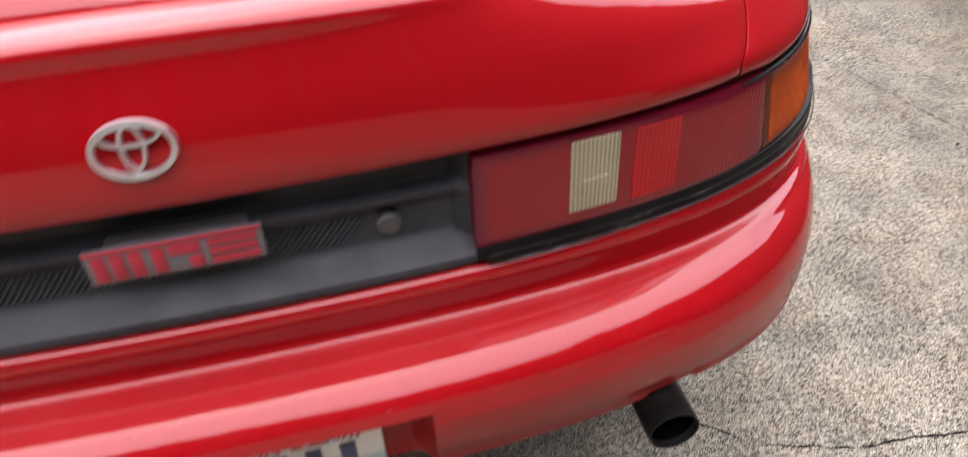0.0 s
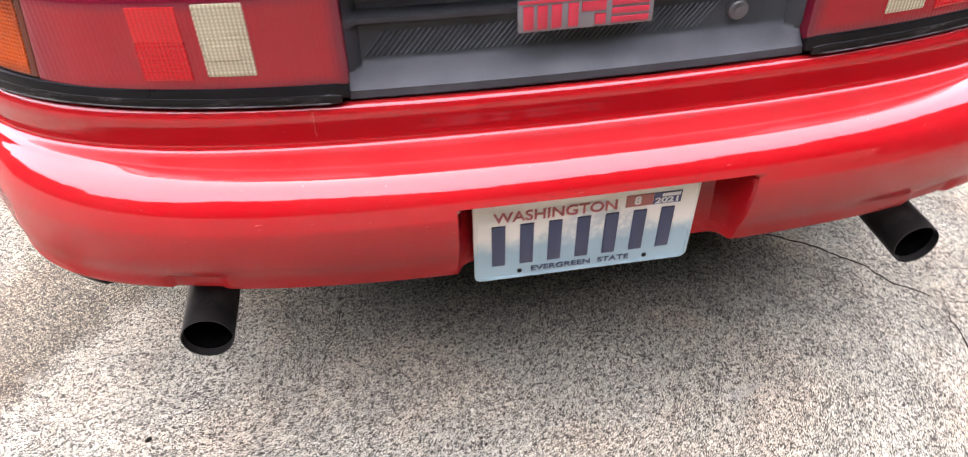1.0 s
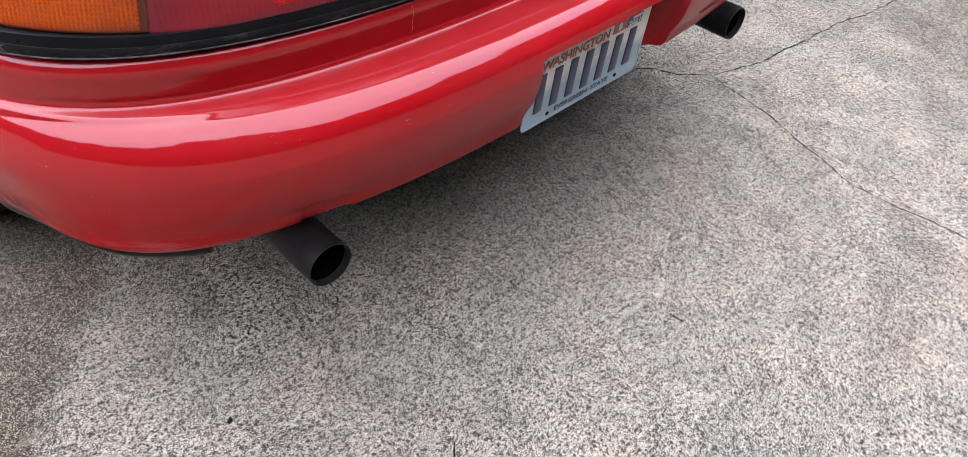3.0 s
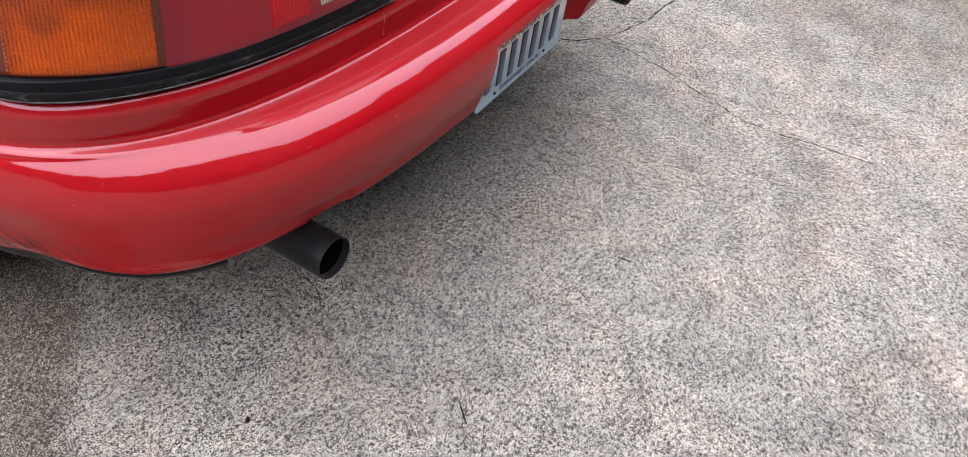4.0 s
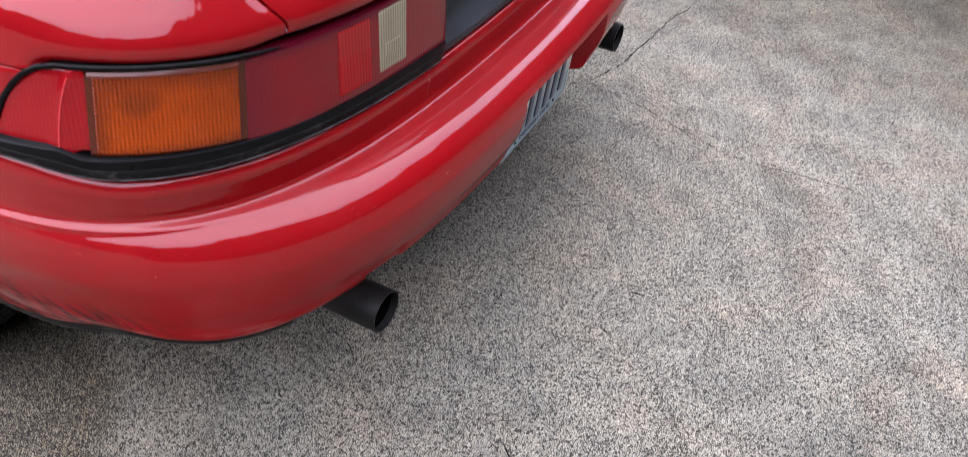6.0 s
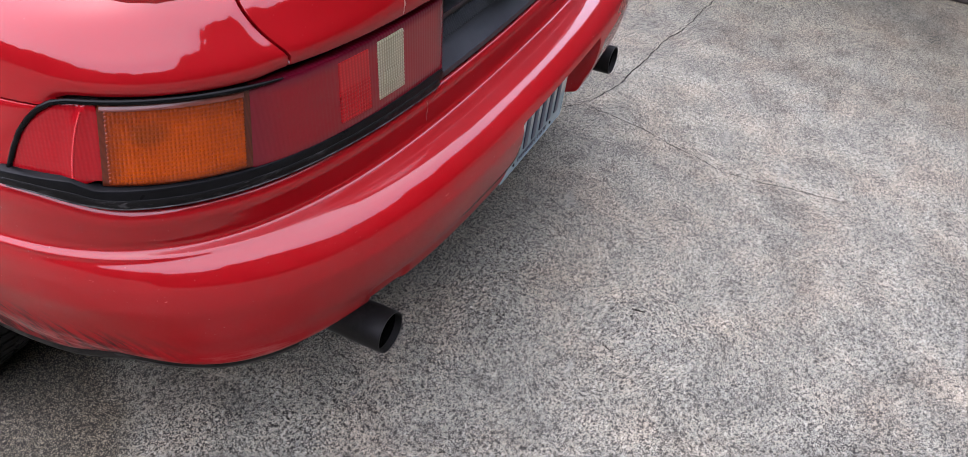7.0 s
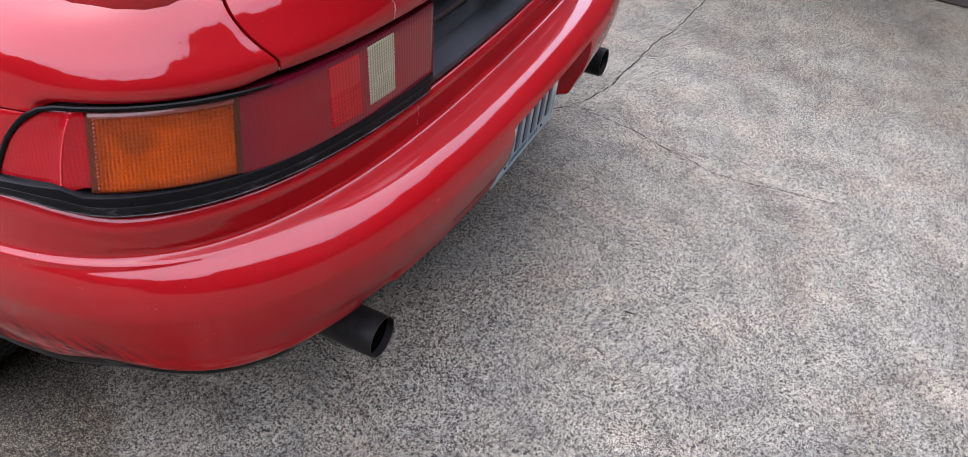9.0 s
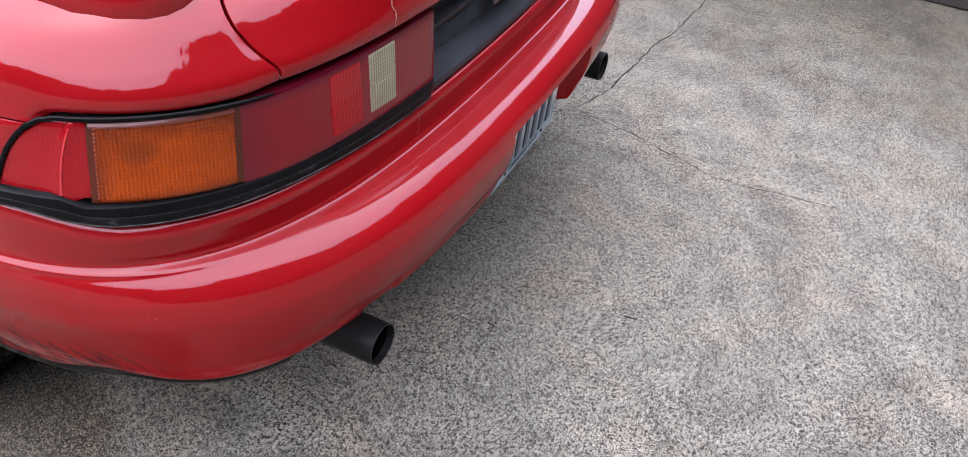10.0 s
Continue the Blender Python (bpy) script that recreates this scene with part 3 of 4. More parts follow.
twig(-0.486, -0.217, 0.046, 50, 0.0017)
twig(-0.131, -0.266, 0.024, 70, 0.0013)
twig(0.006, -0.290, 0.029, 95, 0.0013)
for k, (x, y, size) in enumerate(((-0.704, 0.069, 0.008), (-0.515, -0.084, 0.0035), (-0.587, 0.2, 0.004), (-0.158, -0.023, 0.0045), (1.73, 0.829, 0.008), (1.1, 0.2, 0.004), (0.9, 0.62, 0.004), (2.0, -0.75, 0.006), (2.02, -0.78, 0.005), (-0.172, -0.030, 0.0032), (-0.150, -0.036, 0.0036), (-0.164, -0.012, 0.003), (-0.147, -0.018, 0.0028))):
    crumb(x, y, size, k)


# ---- the car ----
CAR = new("car")
tagged(CAR, "red two-seat sports coupe parked on the concrete driveway", "car")
CAR.empty_display_size = 0.2

# Levels of the body: z, y in the middle, bow, half width, depth of the corner, roundness, rise to the sides
BUMPER = [
    (0.601, 0.062, 0.06, 0.805, 0.6, 4.75, 0.021), (0.605, 0.05, 0.06, 0.818, 0.6, 4.75, 0.021), (0.601, 0.041, 0.06, 0.827, 0.6, 4.75, 0.02),
    (0.59, 0.0375, 0.06, 0.832, 0.6, 4.75, 0.019), (0.574, 0.039, 0.06, 0.834, 0.6, 4.7, 0.018), (0.56, 0.04, 0.06, 0.836, 0.6, 4.65, 0.019),
    (0.552, 0.038, 0.062, 0.838, 0.602, 4.55, 0.019), (0.5485, 0.031, 0.065, 0.841, 0.606, 4.42, 0.015), (0.548, 0.011, 0.065, 0.8478, 0.617, 4.21, 0.0095),
    (0.5472, -0.006, 0.067, 0.8498, 0.624, 4, 0.004), (0.5454, -0.019, 0.065, 0.8512, 0.63, 3.93, -0.001), (0.541, -0.031, 0.063, 0.852, 0.634, 3.87, -0.005),
    (0.5345, -0.0405, 0.062, 0.8525, 0.638, 3.83, -0.0078), (0.5285, -0.0462, 0.0615, 0.8529, 0.639, 3.81, -0.0092), (0.522, -0.0502, 0.061, 0.853, 0.64, 3.8, -0.01),
    (0.513, -0.0533, 0.06, 0.853, 0.6405, 3.8, -0.01), (0.5005, -0.056, 0.058, 0.853, 0.6415, 3.8, -0.0097), (0.489, -0.0578, 0.057, 0.853, 0.642, 3.8, -0.009),
    (0.464, -0.055, 0.053, 0.853, 0.64, 3.82, -0.004), (0.43, -0.0455, 0.045, 0.854, 0.634, 3.88, 0.003), (0.4, -0.031, 0.038, 0.855, 0.626, 3.95, 0.01),
    (0.378, -0.023, 0.032, 0.855, 0.621, 4, 0.016), (0.366, -0.017, 0.03, 0.852, 0.617, 4, 0.02), (0.361, -0.004, 0.03, 0.842, 0.605, 4, 0.02),
    (0.36, 0.04, 0.03, 0.8, 0.57, 4, 0.02)]
DECK = [
    (0.757, 0.064, 0.065, 0.775, 0.6, 4.75, 0.009), (0.757, 0.044, 0.065, 0.785, 0.6, 4.75, 0.009), (0.762, 0.034, 0.065, 0.789, 0.6, 4.75, 0.009),
    (0.778, 0.0305, 0.073, 0.788, 0.6, 4.75, 0.008), (0.805, 0.0345, 0.088, 0.781, 0.6, 4.65, 0.007), (0.837, 0.0425, 0.098, 0.755, 0.6, 4.75, 0.005),
    (0.865, 0.052, 0.1, 0.702, 0.6, 4.55, 0.005), (0.888, 0.059, 0.105, 0.635, 0.6, 4.25, 0.005), (0.902, 0.0595, 0.125, 0.578, 0.6, 4.05, 0.005),
    (0.9095, 0.064, 0.198, 0.535, 0.6, 3.62, 0.003), (0.9135, 0.075, 0.31, 0.5, 0.6, 3.2, 0), (0.916, 0.094, 0.45, 0.47, 0.6, 2.7, 0),
    (0.922, 0.142, 0.6, 0.44, 0.6, 2.7, 0), (0.928, 0.3, 0.7, 0.42, 0.5, 2.7, 0), (0.93, 0.6, 0.8, 0.4, 0.4, 2.7, 0)]


def seam(z):
    """Where the gap between deck and quarter panel runs, by height."""
    return 0.872 + min(max(z - 0.775, 0.0), 0.16) * 1.0


LAMP = (0.041, 0.06, 0.82, 0.60, 4.75)


def corner_sag(a):
    """How far the foot of the bumper hangs down round the corner, as a share."""
    return step(0.72, 1.0, abs(a)) * (1 - step(1.5, 1.75, abs(a)))


def make_bumper():
    rows = glide(BUMPER, 96)
    edge_l, edge_r, notch_in, notch_out = 0.174, 0.206, 0.483, 0.552
    marks = sorted(set(np.linspace(0, 1, 44).tolist() + [v / (0.86 * BEND) for v in (edge_l - 0.004, edge_l + 0.004, edge_r - 0.004, edge_r + 0.004, notch_in - 0.002, notch_in + 0.002, notch_out - 0.002, notch_out + 0.002)]
                       + np.linspace(1.02, 1.8, 40).tolist() + [1.815, 1.83]))
    cols = [-m for m in marks[:0:-1]] + marks
    points = []
    for level in rows:
        line = []
        for a in cols:
            p = plan(level, a)
            x, low = abs(p[0]), level[0]
            edge = edge_l if a < 0 else edge_r
            sink = (1 - step(edge - 0.014, edge + 0.004, x)) * (1 - step(0.497, 0.505, low))
            if sink:
                p[1] += sink * max(0.0, 0.014 - p[1])
            hole = step(notch_in - 0.003, notch_in + 0.001, x) * (1 - step(notch_out - 0.001, notch_out + 0.003, x)) * (1 - step(0.400, 0.405, low))
            p[1] += hole * 0.005
            p[2] += 0.019 * step(0.20, 0.32, p[1]) * step(0.545, 0.60, low)
            p[0] -= math.copysign(0.022, p[0]) * step(0.08, 0.27, p[1]) * step(0.50, 0.38, low)
            p[2] -= (0.011 * corner_sag(a) + 0.013 * step(0.25, 0.37, p[1])) * step(0.47, 0.37, low)
            if level[0] < 0.5:
                p[2] -= 0.035 * step(0.25, 0.55, p[1]) * step(0.5, 0.37, level[0]) if abs(a) > 1 else 0.0
            line.append(p)
        points.append(line)
    verts, faces = grid(points)
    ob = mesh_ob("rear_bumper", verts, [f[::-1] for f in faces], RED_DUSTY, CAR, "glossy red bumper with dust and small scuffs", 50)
    bm = bmesh.new()
    bm.from_mesh(ob.data)
    bmesh.ops.recalc_face_normals(bm, faces=bm.faces)
    bm.to_mesh(ob.data)
    bm.free()
    thick = ob.modifiers.new("thickness", "SOLIDIFY")
    thick.thickness, thick.offset = 0.003, -1
    return ob


def deck_grid(side, cols, low, high, rows=70):
    """The deck lid between the two seams (side 0), or a quarter panel outside one of them."""
    out = []
    for level in glide(DECK, rows)[low:high]:
        gap = seam(level[0])
        a0, a1 = (-gap + 0.004, gap - 0.004) if not side else sorted(((gap + 0.004) * side, 1.98 * side))
        line = [plan(level, a) for a in np.linspace(a0, a1, cols)]
        for p, a in zip(line, np.linspace(a0, a1, cols)):
            p[1] += 0.27 * min(max(p[2] - 0.785, 0.0), 0.09) * step(0.55, 1.0, abs(a)) * (1 - step(1.5, 1.9, abs(a)))
        for p, a in zip(line, np.linspace(a0, a1, cols)) if side else ():
            p[2] -= 0.0065 * (1 - step(0.757, 0.81, p[2])) * step(gap, gap + 0.08, abs(a))
            # ahead of the lamp the skin runs on into the flank
            tail = step(0.251, 0.289, p[1]) * min(max((level[1] - 0.038) / 0.026, 0.0), 1.0) * (level[0] < 0.765)
            p[2] -= 0.010 * tail
            skin = max(tail, step(0.251, 0.289, p[1]) * (1 - step(0.757, 0.835, p[2])))
            p[0] += skin * (side * lamp_x(p[1], p[2]) - p[0])
        out.append(line)
    return out


def make_deck():
    deck = panel("deck_lid", deck_grid(0, 72, 0, 70), RED, CAR, 0.02, 0.0012)
    for side in (-1, 1):
        panel("quarter_panel", deck_grid(side, 60, 0, 66), RED, CAR, 0.02, 0.0012)
        # flank below, ahead of the lamp
        flank = []
        for z in np.linspace(0.614, 0.7455, 18):
            start = float(np.interp(z, (0.61, 0.645, 0.70, 0.735, 0.757), (0.349, 0.348, 0.328, 0.302, 0.267)))
            flank.append([(side * lamp_x(y, z), y, z) for y in np.linspace(start, 1.25, 40)][::side])
        panel("quarter_panel", flank, RED, CAR, 0.02, 0.0012)
    return deck


# the plan of the lamps, by length along it
def _lamp_line():
    y0, bow, w, d, n = LAMP
    pts = [plan((0, y0, bow, w, d, n, 0), a)[:2] for a in np.linspace(0, 2, 900)]
    pts = np.array(pts)
    return pts, np.concatenate([[0], np.cumsum(np.hypot(*np.diff(pts, axis=0).T))])


LAMP_LINE, LAMP_LEN = _lamp_line()


def lamp_at(s, z=0.66):
    """The plan leans inwards as it rises."""
    x = np.interp(s, LAMP_LEN, LAMP_LINE[:, 0])
    lean = 1 - 0.305 * (z - 0.66) * step(0.45, 0.75, x)
    return np.array([x * lean, np.interp(s, LAMP_LEN, LAMP_LINE[:, 1])])


def lamp_s(x):
    return float(np.interp(x, LAMP_LINE[:, 0], LAMP_LEN))


def lamp_sy(y):
    return float(np.interp(y, LAMP_LINE[:, 1], LAMP_LEN))


def lamp_x(y, z=0.66):
    return float(np.interp(y, LAMP_LINE[:, 1], LAMP_LINE[:, 0])) * (0.82 - 0.25 * (z - 0.66)) / 0.82


def lamp_low(x):
    return 0.634 + 0.013 * (x / 0.8) ** 2 + 0.006 * step(0.56, 0.76, x)


def lamp_high(x):
    return 0.746 + 0.006 * step(0.56, 0.76, x)


def lamp_piece(name, side, s0, s1, mat, parent, lo=0.0, hi=1.0, out=0.0, depth=0.012, bevel=0.0015, cols=16, tip=False, label="", flutes=None):
    """A piece of a tail lamp between two lengths along its plan and two shares of its height. tip: its top falls away ahead.
    flutes: moulded waves as (across, up, height, from which share of the height)."""
    rows = 12 if not flutes else 8 * flutes[1] + 1 if flutes[1] > 1 else 14
    cols = cols if not flutes else 4 * flutes[0] + 1
    points = []
    for r, v in enumerate(np.linspace(lo, hi, rows)):
        line = []
        for u in np.linspace(0, 1, cols):
            end = s1
            if tip:
                end = s1 - (s1 - s0) * 0.64 * max(0.0, v) ** 2.3
            s = s0 + (end - s0) * u
            x = lamp_at(s)[0]
            ridge = max(0.0, 1 - abs(u - 0.24) / 0.17) if tip else 0.0
            z = lamp_low(x) + (lamp_high(x) - lamp_low(x)) * (v - 0.10 * ridge * (hi - v) / (hi - lo))
            x, y = lamp_at(s, z)
            if ridge:
                x += 0.004 * ridge
            if flutes:
                share = (v - lo) / (hi - lo)
                rowed = 1.0 if flutes[1] < 2 else 0.5 - 0.5 * math.cos(2 * math.pi * flutes[1] * share)
                if flutes[3] > 0:
                    rowed = 0.3 + 0.7 * rowed
                lift = flutes[2] * (0.5 + 0.5 * math.cos(2 * math.pi * flutes[0] * u)) * rowed
                if flutes[3] < 0:
                    lift *= 1 - step(-flutes[3] - 0.02, -flutes[3], share)
                toward = lamp_at(s + 0.002, z) - lamp_at(s - 0.002, z)
                toward /= np.hypot(*toward)
                x, y = x + toward[1] * lift, y - toward[0] * lift
            line.append((side * x, y, z))
        points.append(line if side > 0 else line[::-1])
    return panel(name, points, mat, parent, depth, bevel, out, label)


def make_lamp(side):
    lamp = lamp_piece("tail_lamp", side, lamp_s(0.289), lamp_s(0.6435), LENS_RED, CAR, 0.0, 1.0, 0.0, 0.03, 0.005, 40,
                      label="wide smoked-red tail lamp with clear and amber sections")
    lamp_piece("reverse_lens", side, lamp_s(0.3895), lamp_s(0.4420), LENS_WHITE, lamp, 0.17, 0.96, 0.0012, 0.006, 0.0012, label="clear ribbed lens, yellowed", flutes=(12, 14, 0.0010, 1))
    lamp_piece("reflector", side, lamp_s(0.462), lamp_s(0.516), LENS_BRIGHT, lamp, 0.13, 0.94, 0.0012, 0.006, 0.0012, label="bright red reflector", flutes=(12, 16, 0.0012, -0.55))
    lamp_piece("lens_frame", side, lamp_s(0.645), lamp_sy(0.2297), TRIM, lamp, -0.02, 1.04, -0.002, 0.02, 0.001, 24)
    lamp_piece("lens_border", side, lamp_s(0.647), lamp_sy(0.2277), LENS_DARK, lamp, 0.05, 1.02, 0.0005, 0.01, 0.002, 24, label="dark orange lens border")
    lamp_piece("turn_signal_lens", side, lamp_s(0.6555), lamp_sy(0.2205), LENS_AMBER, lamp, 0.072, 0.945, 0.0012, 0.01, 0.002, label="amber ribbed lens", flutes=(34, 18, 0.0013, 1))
    lamp_piece("side_marker_lens", side, lamp_sy(0.2307), lamp_sy(0.340), LENS_SIDE, lamp, 0.12, 1.0, 0.001, 0.012, 0.003, 20, tip=True, label="red ribbed side lens")
    # the ridge of that lens: a strip of small bright studs
    bm = bmesh.new()
    s0, s1 = lamp_sy(0.2307), lamp_sy(0.340)
    for k in range(30):
        v = 0.06 + 0.88 * k / 29
        s = s0 + (s1 - (s1 - s0) * 0.64 * v**2.3 - s0) * 0.24
        z = lamp_low(lamp_at(s)[0]) + (lamp_high(lamp_at(s)[0]) - lamp_low(lamp_at(s)[0])) * v
        x, y = lamp_at(s, z)
        bmesh.ops.create_icosphere(bm, subdivisions=1, radius=0.0014, matrix=Matrix.Translation((side * (x + 0.0052), y, z)))
    part("prism_strip", bm, STUD, lamp, "strip of bright red studs")
    # the bevelled top edge of the amber lens, its pinkish tint standing for mirrored sky
    edge = []
    for k in range(4):
        line = []
        for s in np.linspace(lamp_s(0.653), lamp_sy(0.2257), 26):
            z = lamp_low(lamp_at(s)[0]) + (lamp_high(lamp_at(s)[0]) - lamp_low(lamp_at(s)[0])) * (0.958 + 0.022 * k)
            x, y = lamp_at(s, z)
            toward = lamp_at(s + 0.002, z) - lamp_at(s - 0.002, z)
            toward /= np.hypot(*toward)
            lift = 0.0030 - 0.0042 * (k / 3) ** 1.4
            line.append((side * (x + toward[1] * lift), y - toward[0] * lift, z))
        edge.append(line if side > 0 else line[::-1])
    panel("lens_top_edge", edge, LENS_CAP, lamp, 0.006, 0.0006, 0.0, "top edge of the amber lens, tinted as if mirroring the sky")
    # a smooth window in the clear lens
    lamp_piece("lens_window", side, lamp_s(0.402), lamp_s(0.432), LENS_WHITE, lamp, 0.36, 0.52, 0.0028, 0.004, 0.0008, 8, label="smooth yellowed window")
    lamp_piece("lamp_body", side, lamp_s(0.29), lamp_sy(0.29), INSIDE, lamp, -0.05, 1.05, -0.016, 0.03, 0.0, 40, tip=False)
    return lamp


def make_trim(side):
    """The black strip between lamp and bumper, in two steps."""
    for name, lo, hi, out, s0 in (("lamp_bezel", 0.3, 1.0, 0.0015, 0.289), ("bumper_seal", 0.02, 0.42, 0.003, 0.299)):
        points = []
        for v in np.linspace(lo, hi, 7):
            line = []
            for s in np.linspace(lamp_s(s0), lamp_sy(0.352), 60):
                x, y = lamp_at(s, 0.62)
                base = 0.609 + 0.022 * (x / 0.82) ** 2 + 0.018 * step(0.20, 0.32, y)
                line.append((side * x, y, base + (lamp_low(x) + 0.012 * step(0.228, 0.258, y) - 0.001 - base) * v))
            points.append(line if side > 0 else line[::-1])
        panel(name, points, TRIM if out < 0.003 else RUBBER, CAR, 0.02, 0.003, out, "black strip below the tail lamp")
    # a crust of dust where the strip meets the bumper
    bm = bmesh.new()
    path = []
    for s in np.linspace(lamp_s(0.31), lamp_sy(0.332), 60):
        x, y = lamp_at(s, 0.62)
        toward = lamp_at(s + 0.002, 0.62) - lamp_at(s - 0.002, 0.62)
        toward /= np.hypot(*toward)
        base = 0.609 + 0.022 * (x / 0.82) ** 2 + 0.018 * step(0.20, 0.32, y)
        path.append((side * (x + toward[1] * 0.0062), y - toward[0] * 0.0062, base + 0.0022))
    tube(bm, path, 0.0009, 6)
    part("seal_edge", bm, DUST_EDGE, CAR, "grey dusty edge of the strip")
    # the seal that runs over the outer lamp and down to its tip
    bm = bmesh.new()
    path = []
    for s in np.linspace(lamp_s(0.602), lamp_sy(0.256), 26):
        x, y = lamp_at(s, 0.755)
        path.append((side * (x + 0.001), y - 0.001, 0.7515 + 0.006 * step(0.56, 0.76, x)))
    for y, z in ((0.274, 0.7535), (0.290, 0.744), (0.303, 0.731), (0.316, 0.714), (0.326, 0.694), (0.335, 0.671), (0.344, 0.644)):
        path.append((side * (lamp_x(y, z) + 0.002), y, z))
    tube(bm, path, [0.0034 * min(1.0, 0.35 + 0.11 * i) for i in range(len(path))], 10)
    part("lamp_seal", bm, SEAL, CAR, "black rubber seal")


def make_tray():
    """The black panel between the lamps: a sloping ledge, a grained face and a rib."""
    profile = [(0.075, 0.604), (0.050, 0.607), (0.0445, 0.612), (0.0445, 0.622), (0.050, 0.627), (0.066, 0.640), (0.072, 0.645), (0.074, 0.650), (0.075, 0.668), (0.076, 0.689),
               (0.072, 0.694), (0.064, 0.697), (0.063, 0.703), (0.068, 0.706), (0.079, 0.709), (0.083, 0.715), (0.084, 0.748), (0.086, 0.768)]
    points = []
    for y, z in profile:
        line = []
        for x in np.linspace(-0.287, 0.287, 60):
            wall = step(0.268, 0.284, abs(x)) * step(0.625, 0.65, z)
            line.append((x, (y + 0.08 * x * x) * (1 - wall) + (0.052 + 0.08 * x * x) * wall, z + 0.010 * (x / 0.82) ** 2))
        points.append(line)
    tray = panel("rear_panel", points, TRAY, CAR, 0.01, 0.0, 0.0, "grey-black plastic panel between the lamps", 30)
    # grained field: fine slanted ribs on the lower face
    bm = bmesh.new()
    for k in range(70):
        x = -0.250 + 0.0070 * k
        if abs(x - 0.199) < 0.034 or x > 0.245:
            continue
        y = 0.0737 + 0.08 * x * x
        rise = 0.010 * (x / 0.82) ** 2
        tube(bm, [(x - 0.013, y, 0.6515 + rise), (x + 0.013, y + 0.0010, 0.682 + rise)], 0.0017, 4)
    tagged(part("grain_ribs", bm, TRAY, tray), kind="stuff")
    bm = bmesh.new()
    tube(bm, [(0.199, 0.090, 0.671), (0.199, 0.069, 0.671), (0.199, 0.0675, 0.671)], [0.014, 0.013, 0.011], 20)
    lock = part("trunk_lock", bm, STEEL, tray, "round grey lock")
    bm = bmesh.new()
    tube(bm, [(0.199, 0.074, 0.671), (0.199, 0.0655, 0.671)], 0.0065, 16)
    part("lock_cylinder", bm, STEEL, tray)
    # badge: grey plate, red bar along its top, three red blocks
    bm = bmesh.new()
    block(bm, -0.084, 0.078, 0.0425, 0.048, 0.680, 0.7195, 0.0015)
    block(bm, -0.070, 0.064, 0.047, 0.086, 0.685, 0.709, 0.002)
    badge = part("badge", bm, BADGE_GREY, tray, "grey badge with red block shapes")
    shapes = [(-0.083, 0.077, 0.7155, 0.719)]
    shapes += [(-0.078 + 0.0165 * k, -0.066 + 0.0165 * k, 0.684, 0.7125) for k in range(3)]
    shapes += [(-0.025, -0.013, 0.684, 0.7125), (-0.009, 0.020, 0.701, 0.7125), (0.007, 0.020, 0.684, 0.6965)]
    shapes += [(0.027, 0.072, 0.7055, 0.7125), (0.027, 0.072, 0.695, 0.702), (0.027, 0.072, 0.684, 0.691)]
    for x0, x1, z0, z1 in shapes:
        bm = bmesh.new()
        block(bm, x0, x1, 0.0408, 0.044, z0, z1, 0.0006)
        part("badge_bar", bm, BADGE_RED, badge, "red bar")
    return tray


def ring(bm, cx, cz, rx, rz, wide, y0, y1, count=48):
    """A flat oval ring of chrome, raised in the middle of its width."""
    loops = []
    for k in range(count):
        t = 2 * math.pi * k / count
        row = []
        for off, y in ((-wide, y1), (-wide * 0.6, y0), (wide * 0.6, y0), (wide, y1)):
            row.append(bm.verts.new((cx + (rx + off) * math.cos(t), y, cz + (rz + off) * math.sin(t))))
        loops.append(row)
    for a, b in zip(loops, loops[1:] + loops[:1]):
        for i in range(3):
            bm.faces.new((a[i], a[i + 1], b[i + 1], b[i]))


def make_emblem(deck):
    bm = bmesh.new()
    ring(bm, 0, 0, 0.0335, 0.0235, 0.0037, -0.003, 0.002)
    ring(bm, 0, 0.0028, 0.0092, 0.0195, 0.0024, -0.0034, 0.002)
    ring(bm, 0, 0.0125, 0.0235, 0.0085, 0.0024, -0.0032, 0.002)
    bm.transform(pose(-0.003, 0.0352, 0.8222, -14.5, 0, 0))
    part("emblem", bm, CHROME, deck, "chrome oval emblem")


